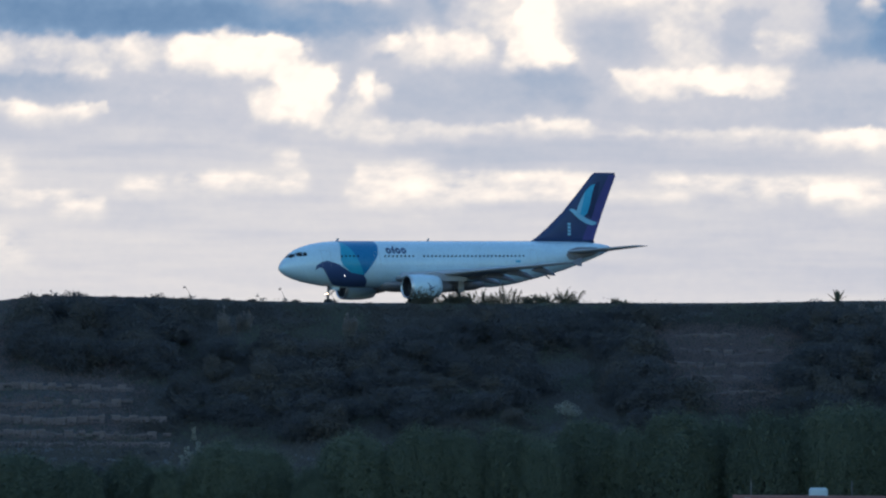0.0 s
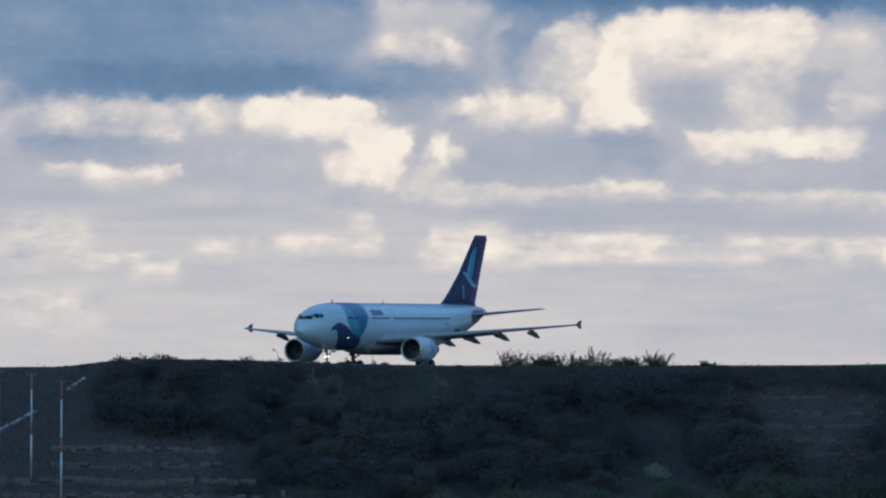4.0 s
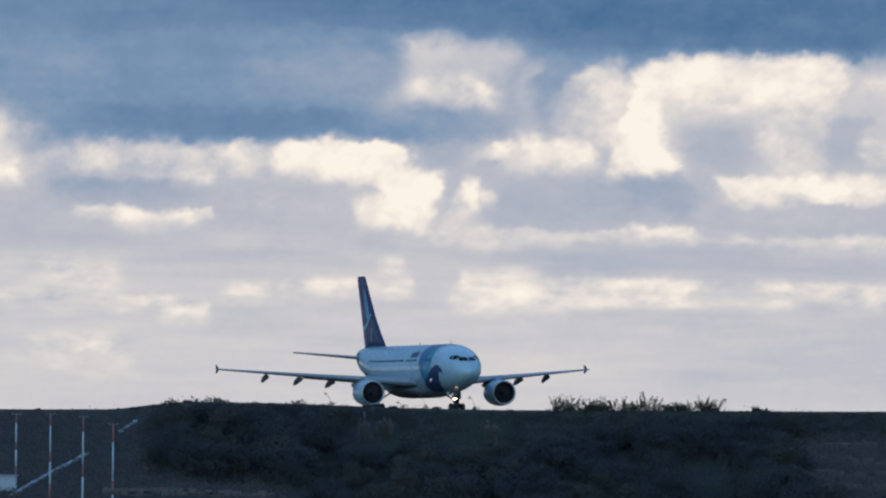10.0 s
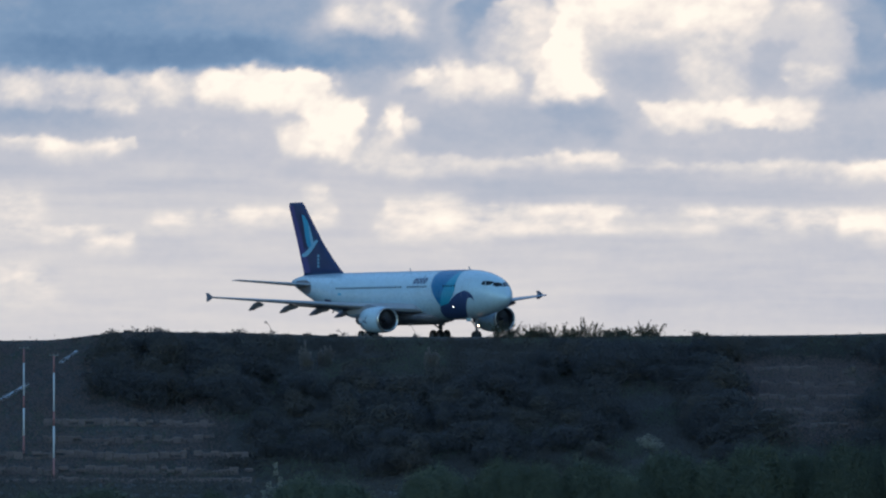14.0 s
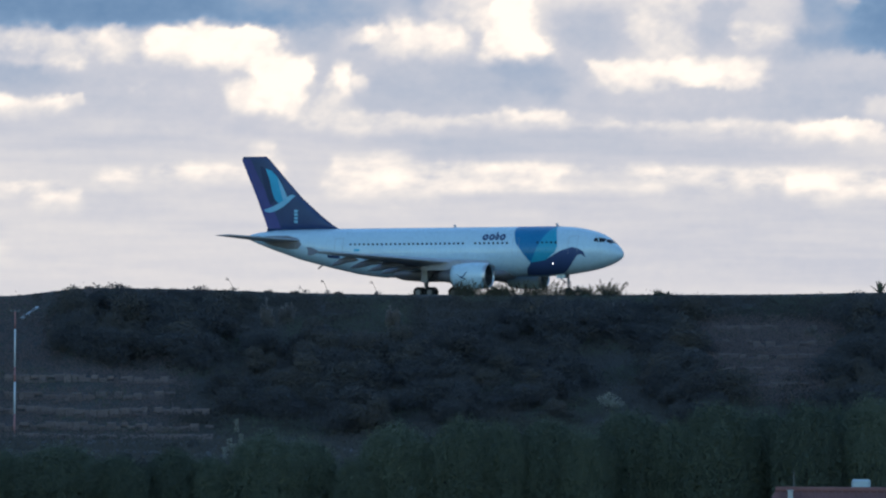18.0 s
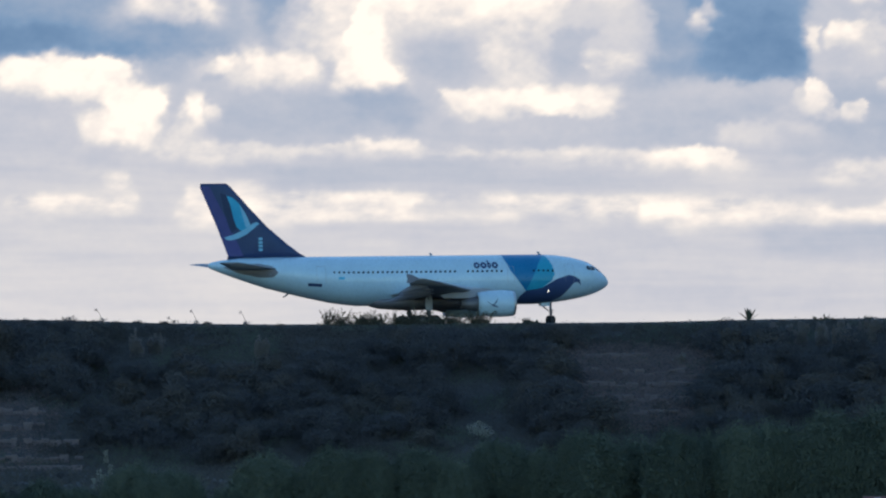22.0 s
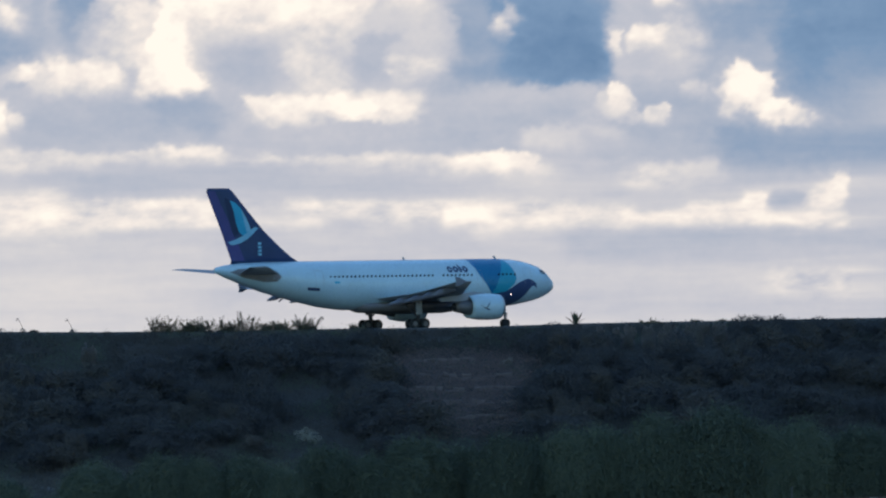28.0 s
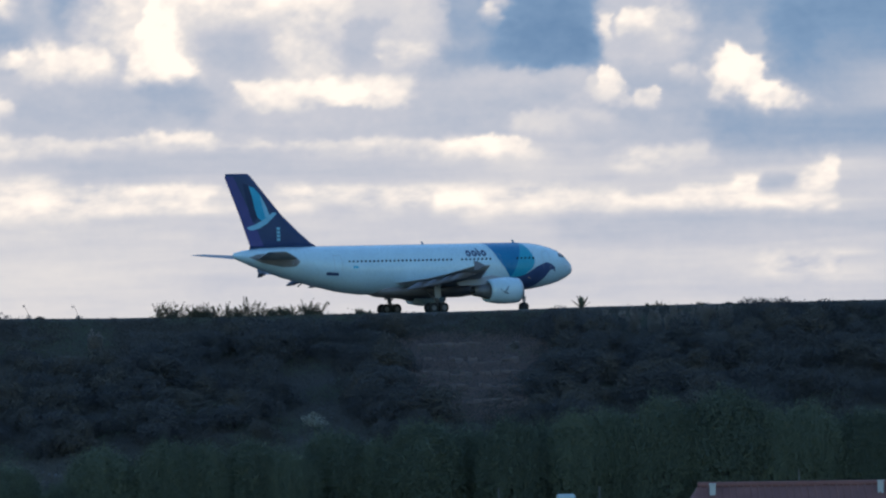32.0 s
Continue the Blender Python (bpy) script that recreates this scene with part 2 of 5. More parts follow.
# ---- clouded sky far behind ----
# cloud masses laid over one another from the far ones to the near: middle, half width and height, how far lit, softness of the edge
SLATE_BANK = [
    (1783, 512, 750, 98, 0.53, 40), (983, -346, 1750, 276, 0.05, 26), (-267, -349, 500, 260, 0.20, 60), (1713, -333, 1020, 296, 0.04, 16),
    (306, 39, 432, 94, 0.19, 14), (253, 104, 320, 28, 0.13, 13), (398, 12, 135, 38, 0.28, 45), (-137, 15, 120, 65, 0.22, 45),
    (628, 12, 105, 56, 0.55, 30), (588, -21, 40, 15, 0.60, 14), (666, 42, 18, 23, 0.84, 12), (600, 25, 32, 22, 0.62, 16),
    (608, 96, 55, 26, 0.27, 20), (793, 49, 45, 64, 0.27, 26), (843, 91, 20, 21, 0.33, 18), (893, 56, 50, 59, 0.65, 24),
]
CREAM_BAND = [
    (884, 39, 11, 10, 0.80, 10), (756, 57, 18, 64, 0.45, 20), (118, 168, 175, 23, 0.64, 13), (108, 202, 75, 11, 0.74, 8),
    (250, 167, 22, 29, 0.78, 16), (323, 176, 50, 29, 0.66, 22), (427, 172, 114, 34, 0.95, 9), (470, 157, 62, 26, 0.97, 8),
    (590, 161, 42, 21, 0.38, 10), (686, 159, 52, 22, 0.52, 18), (519, 260, 74, 31, 0.96, 9), (561, 234, 52, 51, 0.97, 9),
    (468, 224, 30, 10, 0.52, 9), (626, 234, 18, 42, 0.44, 10), (660, 242, 15, 42, 0.84, 13), (702, 230, 24, 16, 0.68, 12),
]
BRIGHT_COLUMN = [
    (649, 294, 56, 14, 0.66, 12), (700, 149, 22, 16, 0.80, 13), (690, 173, 28, 8, 0.40, 8), (766, 151, 32, 25, 0.72, 16),
    (840, 155, 72, 27, 0.92, 14), (938, 141, 20, 38, 0.62, 16), (1148, 8, 165, 29, 0.86, 16), (1023, 23, 70, 25, 0.88, 18),
    (1118, 41, 85, 34, 0.94, 18), (1138, 75, 25, 14, 0.84, 10), (1238, 48, 35, 22, 0.82, 14), (1292, 73, 21, 48, 0.88, 14),
    (1136, 130, 98, 48, 0.58, 16), (1140, 141, 78, 36, 0.43, 20), (1267, 108, 42, 68, 0.74, 16), (991, 106, 40, 78, 1.00, 12),
]
GREY_FLOORS = [
    (992, 165, 54, 22, 0.97, 9), (1333, 65, 20, 40, 0.66, 16), (1409, 100, 64, 86, 0.36, 18), (1190, 214, 68, 26, 0.86, 9),
    (1326, 213, 82, 32, 0.99, 9), (1278, 235, 115, 10, 0.80, 8), (899, 233, 166, 42, 0.41, 26), (1010, 220, 52, 30, 0.34, 18),
    (38, 216, 105, 22, 0.31, 18), (313, 244, 120, 41, 0.50, 26), (1299, 265, 234, 22, 0.46, 14), (38, 259, 50, 10, 0.76, 7),
    (106, 275, 48, 12, 0.84, 8), (167, 266, 16, 9, 0.68, 6), (283, 243, 20, 4, 0.64, 5), (-214, 152, 93, 61, 0.68, 22),
]
STREAKS = [
    (-168, 199, 39, 17, 0.90, 8), (-222, 256, 145, 35, 0.46, 26), (913, 299, 80, 10, 0.70, 7), (1010, 296, 58, 16, 0.84, 9),
    (658, 300, 45, 10, 0.64, 8), (773, 298, 60, 6, 0.60, 6), (1368, 310, 165, 6, 0.68, 6), (363, 322, 230, 32, 0.51, 24),
    (1108, 332, 375, 19, 0.47, 15), (958, 398, 245, 20, 0.69, 13), (1463, 393, 220, 16, 0.66, 10), (877, 306, 195, 10, 0.66, 8),
    (1151, 337, 384, 27, 0.47, 12), (912, 397, 161, 22, 0.75, 9), (1299, 306, 236, 6, 0.63, 6), (-140, 371, 28, 19, 0.60, 14),
]
WEST_BELT = [
    (-21, 378, 66, 33, 0.70, 20), (-107, 412, 120, 8, 0.68, 8), (166, 436, 33, 15, 0.84, 11), (100, 421, 62, 12, 0.65, 10),
    (268, 401, 35, 15, 0.68, 14), (444, 393, 111, 14, 0.74, 12), (513, 359, 25, 16, 0.70, 14), (727, 392, 74, 29, 0.84, 15),
    (662, 412, 21, 10, 0.78, 9), (876, 400, 68, 19, 0.72, 11), (946, 395, 22, 16, 0.77, 10), (1026, 403, 25, 17, 0.77, 9),
    (1203, 397, 32, 21, 0.80, 13), (1116, 400, 58, 7, 0.60, 8), (1363, 395, 110, 9, 0.64, 9), (-22, 504, 85, 25, 0.65, 20),
]
BLUE_GAP = [
    (443, 446, 190, 18, 0.57, 14), (1163, 443, 330, 18, 0.53, 12), (-107, 468, 260, 9, 0.57, 10), (1369, 86, 71, 95, 0.58, 25),
    (1346, 131, 32, 45, 0.44, 20), (1408, 141, 30, 14, 0.68, 10), (1366, 27, 38, 12, 0.66, 12), (1470, 16, 38, 12, 0.52, 12),
    (1436, 92, 16, 40, 0.54, 14), (1606, 100, 142, 79, 0.18, 30), (1652, 119, 70, 50, 0.12, 34), (1498, 86, 35, 66, 0.29, 24),
    (1553, 71, 17, 16, 0.72, 11), (1573, 48, 11, 15, 0.50, 9), (1822, 65, 82, 70, 0.48, 24), (1844, 109, 66, 16, 0.62, 12),
]
RAGGED_EAST = [
    (1854, 28, 20, 10, 0.88, 7), (1848, 95, 32, 14, 0.80, 11), (1756, 102, 14, 12, 0.74, 9), (1718, -8, 16, 10, 0.76, 8),
    (1948, 9, 30, 32, 0.44, 22), (2044, 134, 134, 108, 0.27, 36), (1848, 183, 70, 52, 0.36, 25), (1749, 201, 31, 23, 0.74, 13),
    (1829, 222, 11, 13, 0.74, 7), (1795, 226, 9, 7, 0.60, 6), (1573, 204, 145, 21, 0.47, 18), (1828, 261, 350, 26, 0.38, 20),
    (1498, 260, 90, 22, 0.42, 16), (1680, 266, 82, 14, 0.52, 12), (1473, 309, 155, 10, 0.77, 8), (1552, 308, 68, 14, 0.90, 9),
]
EAST_CUMULUS = [
    (1842, 332, 68, 8, 0.62, 8), (1703, 312, 75, 6, 0.52, 7), (1827, 118, 105, 51, 0.50, 22), (1826, 94, 48, 18, 0.84, 12),
    (1744, 101, 16, 17, 0.88, 9), (1884, 88, 22, 30, 0.62, 14), (2347, 15, 285, 151, 0.17, 26), (1997, 174, 65, 75, 0.36, 24),
    (2001, 185, 53, 30, 0.94, 8), (1993, 154, 21, 15, 0.92, 8), (2050, 225, 34, 25, 0.92, 8), (1967, 224, 17, 15, 0.68, 8),
    (2066, 235, 24, 10, 0.80, 7), (2277, 290, 355, 35, 0.28, 16), (1739, 198, 25, 24, 0.78, 11), (1822, 227, 16, 16, 0.72, 8),
]
EAST_BELT = [
    (1780, 225, 12, 9, 0.62, 7), (1909, 186, 19, 14, 0.58, 10), (1706, 203, 16, 12, 0.60, 12), (1831, 335, 41, 16, 0.72, 9),
    (1893, 327, 31, 13, 0.60, 9), (1652, 273, 40, 14, 0.60, 14), (1513, 408, 51, 17, 0.86, 14), (1620, 410, 62, 14, 0.78, 10),
    (1737, 405, 55, 19, 0.70, 11), (1904, 415, 128, 12, 0.80, 8), (1944, 404, 82, 17, 0.82, 9), (1991, 386, 27, 19, 0.92, 8),
    (2097, 418, 77, 14, 0.78, 7), (2059, 382, 35, 16, 0.42, 9), (2130, 377, 32, 26, 0.74, 9), (2144, 359, 20, 22, 0.84, 8),
]
LAST_HAZE = [
    (2277, 384, 105, 29, 0.52, 18), (1354, 399, 32, 17, 0.68, 12), (2032, 460, 350, 25, 0.45, 16), (1937, 529, 305, 30, 0.56, 22),
    (2122, 527, 90, 20, 0.61, 14),
]
CLOUDS = SLATE_BANK + CREAM_BAND + BRIGHT_COLUMN + GREY_FLOORS + STREAKS + WEST_BELT + BLUE_GAP + RAGGED_EAST + EAST_CUMULUS + EAST_BELT + LAST_HAZE
HAZE = [(-130, 0.06), (0, 0.25), (130, 0.42), (200, 0.45), (300, 0.47), (360, 0.55), (430, 0.56), (500, 0.575), (560, 0.60), (620, 0.615)]


def lattice(x, y, seed):
    """Smooth noise over arrays, -1 to 1."""
    table = np.random.default_rng(seed).uniform(-1, 1, (128, 128))
    i, j = np.floor(x).astype(int), np.floor(y).astype(int)
    f, g = x - i, y - j
    f, g = f * f * f * (f * (6 * f - 15) + 10), g * g * g * (g * (6 * g - 15) + 10)
    at = lambda a, b: table[a % 128, b % 128]
    return (at(i, j) * (1 - f) + at(i + 1, j) * f) * (1 - g) + (at(i, j + 1) * (1 - f) + at(i + 1, j + 1) * f) * g


def layered(x, y, seed, octaves=4, fall=0.55):
    total = 0
    for k in range(octaves):
        total = total + fall ** k * lattice(x + 17.3 * k, y + 9.1 * k, seed + k)
        x, y = 1.6 * x - 1.2 * y, 1.2 * x + 1.6 * y
    return total


def cloud_level(u, v):
    """How far lit the clouds are, 0 deep blue to 1 cream, over arrays of place along and down the sky."""
    low = np.clip((v - 250) / 110, 0, 1)
    w1, w2 = layered(u / 85, v / 60, 1, 5), layered(u / 85, v / 60, 11, 5)
    f1, f2 = layered(u / 24, v / 19, 21, 3), layered(u / 24, v / 19, 31, 3)
    puff = layered(u / 62, v / 44, 41, 5, 0.6)
    tufts = layered(u / 58, v / 20, 101, 5, 0.6)
    bands = layered(u / 260, v / 26, 51)
    ragged = 0.75 + 0.65 * np.clip(1 + 1.1 * layered(u / 120, v / 80, 61, 2), 0, 2)
    g1, g2 = layered(u / 9, v / 8, 71, 2), layered(u / 9, v / 8, 81, 2)
    calm = 1 - 0.55 * low
    sway = 34 * layered(u / 210, v / 150, 91, 2)
    x, y = u + sway * calm + 12 * w1 + (6 * f1 + 2 * g1) * calm, v + (6 * w2 + 4 * f2 + 1.6 * g2) * calm

    def lay(blur, grain):
        level = np.interp(v, [h for h, _ in HAZE], [g for _, g in HAZE])
        for cx, cy, a, b, goal, soft in CLOUDS:
            edge, r = min(soft * blur, 0.7 * min(a, b) + 5) * ragged * (1 + 0.7 * np.clip((y - cy) / b, -0.5, 1)), 0.55 * min(a, b)
            qx, qy = np.abs(x - cx) - a + r, np.abs(y - cy) - b + r
            d = np.hypot(np.maximum(qx, 0), np.maximum(qy, 0)) + np.minimum(np.maximum(qx, qy), 0) - r
            oval = 0.55 if a > 3.5 * b else 0.28
            d = (1 - oval) * d + oval * min(a, b) * (np.hypot((x - cx) / (1.2 * a), (y - cy) / (1.2 * b)) - 1)
            m = np.clip((edge - d) / (2 * edge), 0, 1)
            level = level + (goal + (grain * puff * 0.14 + low * tufts * 0.11 if goal > 0.6 else grain * puff * 0.02) - level) * m * m * (3 - 2 * m)
        return level

    level = 0.60 * lay(0.80, 1 - 0.6 * low) + 0.40 * lay(2.5, 0.6 - 0.3 * low)
    return level + (0.012 + 0.026 * low) * bands + 0.015 * puff * np.clip((level - 0.3) * 4, 0.2, 1) * (1 - 0.8 * low)


def cloud_sky():
    far, px = 4600.0, 15747.0
    az = [-98 + 4 * k for k in range(21)] + [-16, -12, -9, -7, -5.5] + [-5.2 + 0.0125 * k for k in range(778)] + [4.8, 5.5, 7, 9, 12, 16] + [18 + 4 * k for k in range(21)]
    el = [-0.6, -0.3] + [-0.1 + 0.0125 * k for k in range(236)] + [3.1, 4, 5.5, 8, 11, 15, 20]
    verts = [(far * math.sin(radians(a)), far * math.cos(radians(a)), far * math.tan(radians(e))) for e in el for a in az]
    w = len(az)
    me = bpy.data.meshes.new("backdrop")
    me.from_pydata(verts, [], [(j * w + i, j * w + i + 1, (j + 1) * w + i + 1, (j + 1) * w + i) for j in range(len(el) - 1) for i in range(w - 1)])
    side = np.array([a for e in el for a in az]) * px * math.pi / 180
    high = np.array([math.tan(radians(e)) for e in el for a in az]) * px
    me.attributes.new("cloud_level", "FLOAT", "POINT").data.foreach_set("value", cloud_level(side + 934, 594 - high))
    n = Nodes("evening_clouds")
    n.tree.nodes.remove(n.bsdf)
    at = n.add("Attribute")
    at.attribute_name = "cloud_level"
    m = n.add("Mapping")
    m.inputs["Scale"].default_value = (px / far / 100, px / far / 100, px / far / 75)
    n.link(n.add("TexCoord").outputs["Object"], m.inputs[0])
    wisp = n.noise(5.0, 3, 0.5, m.outputs[0]).outputs[0]
    level = n.math("ADD", at.outputs["Fac"], n.math("MULTIPLY_ADD", wisp, 0.05, -0.025))
    colour = n.ramp(level, [(0.0, srgb(0.28, 0.42, 0.57)), (0.2, srgb(0.46, 0.562, 0.68)), (0.37, srgb(0.634, 0.667, 0.73)), (0.5, srgb(0.724, 0.729, 0.764)),
                            (0.64, srgb(0.812, 0.797, 0.797)), (0.8, srgb(0.905, 0.868, 0.840)), (0.95, srgb(0.962, 0.928, 0.882))])
    em = n.add("Emission", Strength=0.44)
    n.link(colour, em.inputs[0])
    n.link(em.outputs[0], n.tree.nodes["Material Output"].inputs[0])
    me.materials.append(n.mat)
    ob = new("backdrop", me)
    ob.location = EYE + Vector((0, 0, far * 0.001615))
    return tagged(ob, "broken evening clouds, grey and blue with cream lit edges", "sky", kind="structure")


backdrop = cloud_sky()


# ---- airliner ----
GEAR = 21.9          # main gear, metres behind the nose
SECTIONS = [  # behind the nose, top, bottom, half width
    (0.0, 4.66, 4.60, 0.03), (0.12, 4.96, 4.32, 0.32), (0.45, 5.42, 4.03, 0.74), (0.9, 5.82, 3.75, 1.12), (1.7, 6.48, 3.41, 1.60),
    (2.4, 6.88, 3.18, 1.90), (3.2, 7.17, 2.97, 2.14), (4.5, 7.50, 2.73, 2.45), (6.0, 7.72, 2.50, 2.67), (7.6, 7.81, 2.35, 2.79),
    (9.0, 7.82, 2.28, 2.79), (29.5, 7.82, 2.28, 2.79), (32.2, 7.82, 2.68, 2.77), (35.4, 7.82, 3.38, 2.58), (39.2, 7.80, 4.33, 2.10),
    (42.4, 7.72, 5.38, 1.38), (44.5, 7.48, 6.15, 0.78), (45.6, 7.25, 6.6, 0.38), (45.8, 7.08, 6.78, 0.14),
]


def section(s):
    a = [p[0] for p in SECTIONS]
    return [float(np.interp(s, a, [p[k] for p in SECTIONS])) for k in (1, 2, 3)]


def skin(s, phi, side=-1, out=0.0):
    """A point on the fuselage: metres behind the nose, degrees up from its middle line, side -1 right or 1 left."""
    top, low, half = section(s)
    c, s_ = math.cos(radians(phi)), math.sin(radians(phi))
    mid, h = (top + low) / 2, (top - low) / 2
    return Vector((GEAR - s, side * (half + out) * c, mid + (h + out) * s_))


def angle_of(s, z):
    top, low, _ = section(s)
    return math.degrees(math.asin(max(-1, min(1, (z - (top + low) / 2) / ((top - low) / 2)))))


def patch(name, outline, material, parent, side, label="", out=0.012, by_angle=False):
    """A painted field on the fuselage: an outline in metres behind the nose and heights, laid on the skin."""
    bm = bmesh.new()
    pts = outline if by_angle else [(s, angle_of(s, z)) for s, z in outline]
    bm.faces.new([bm.verts.new((s, p / 20, 0)) for s, p in pts])
    lo, hi = min(s for s, _ in pts), max(s for s, _ in pts)
    cuts = [((c, 0, 0), (1, 0, 0)) for c in np.arange(math.ceil(lo / 0.5) * 0.5, hi, 0.5)]
    cuts += [((0, c / 20, 0), (0, 1, 0)) for c in range(-80, 90, 8)]
    for co, no in cuts:
        bmesh.ops.bisect_plane(bm, geom=bm.verts[:] + bm.edges[:] + bm.faces[:], plane_co=co, plane_no=no)
    for v in bm.verts:
        v.co = skin(v.co.x, v.co.y * 20, side, out)
    bmesh.ops.recalc_face_normals(bm, faces=bm.faces)
    cy = sum(f.normal.y * f.calc_area() for f in bm.faces)
    if cy * side < 0:
        bmesh.ops.reverse_faces(bm, faces=bm.faces)
    return part(name, bm, material, parent, label, smooth=True)


def foil(chord, thick, n=9):
    """A wing section: (along the chord, up) from the leading edge round."""
    up = []
    for k in range(n):
        x = (1 - math.cos(math.pi * k / (n - 1))) / 2
        y = 5 * thick * (0.2969 * math.sqrt(x) - 0.126 * x - 0.3516 * x * x + 0.2843 * x ** 3 - 0.1015 * x ** 4)
        up.append((x * chord, y * chord))
    return up + [(x, -0.7 * y) for x, y in up[-2:0:-1]]


def lifting(bm, stations, upright=False):
    """A wing from stations of (behind the nose, sideways, height, chord, thickness)."""
    loops = []
    for s, y, z, chord, thick in stations:
        loops.append([(GEAR - s - x, y + (h if upright else 0), z + (0 if upright else h)) for x, h in foil(chord, thick)])
    return rings(bm, loops)


def wing(parent, side):
    name = "wing"
    st = [(14.3, 1.9, 3.40, 11.4, 0.13), (14.9, 2.8, 3.50, 10.7, 0.13), (17.4, 7.3, 3.85, 7.4, 0.115), (20.6, 12.6, 4.30, 5.1, 0.11), (26.2, 21.93, 5.07, 2.1, 0.10)]
    w = part(name, lifting(bmesh.new(), [(s, side * y, z, c, t) for s, y, z, c, t in st]), WING_GREY, parent, "pale grey swept wing with flap fairings", True)
    # slats: bright leading edge
    bm = bmesh.new()
    rings(bm, [[(GEAR - s + 0.03 - dx, side * y, z + dz) for dx, dz in ((0.34, 0.2 * c * t * 2.2), (0.0, 0.02), (0.34, -0.11 * c * t * 2), (0.6, 0.0))] for s, y, z, c, t in st[1:]])
    part("leading_edge", bm, EDGE_GREY, w, "dull light grey leading edge")
    # flap panel, a little lowered
    bm = bmesh.new()
    rings(bm, [[(GEAR - s - c * 0.99 - dx, side * y, z + dz) for dx, dz in ((-0.9, -0.10), (0.05, -0.22), (0.05, -0.25), (-0.9, -0.22))] for s, y, z, c, t in st[1:4]])
    part("flap", bm, WING_GREY, w)
    for y, ln in ((6.2, 4.4), (9.5, 4.1), (13.1, 3.7), (16.7, 3.0)):
        te = float(np.interp(y, [p[1] for p in st], [p[0] + p[3] for p in st]))
        z = float(np.interp(y, [p[1] for p in st], [p[2] for p in st]))
        bm = bmesh.new()
        prof = [(-0.62, 0.02), (-0.45, 0.15), (-0.15, 0.24), (0.15, 0.24), (0.38, 0.12), (0.5, 0.02)]
        rings(bm, [[(GEAR - te + 0.35 - x * ln, side * y + r * math.cos(a) * 1.0, z - 0.42 - 1.0 * max(0, x + 0.1) + r * math.sin(a) * 1.5) for a in [2 * math.pi * k / 10 for k in range(10)]] for x, r in prof])
        part("flap_fairing", bm, FENCE_GREY, w, "flap fairing, under-wing shade in its dark blue-grey", True)
    # tip fence, above and below
    bm = bmesh.new()
    out = [(26.9, 5.1), (27.9, 5.58), (28.45, 5.62), (28.3, 5.1), (28.4, 4.62), (27.9, 4.66)]
    a = [bm.verts.new((GEAR - s, side * 21.92, z)) for s, z in out]
    b = [bm.verts.new((GEAR - s, side * 21.965, z)) for s, z in out]
    bm.faces.new(a), bm.faces.new(b[::-1])
    for k in range(6):
        bm.faces.new((a[k], b[k], b[(k + 1) % 6], a[(k + 1) % 6]))
    bmesh.ops.recalc_face_normals(bm, faces=bm.faces)
    part("wingtip_fence", bm, FENCE_GREY, w, "tip fence, backlit shade in its dark blue-grey")


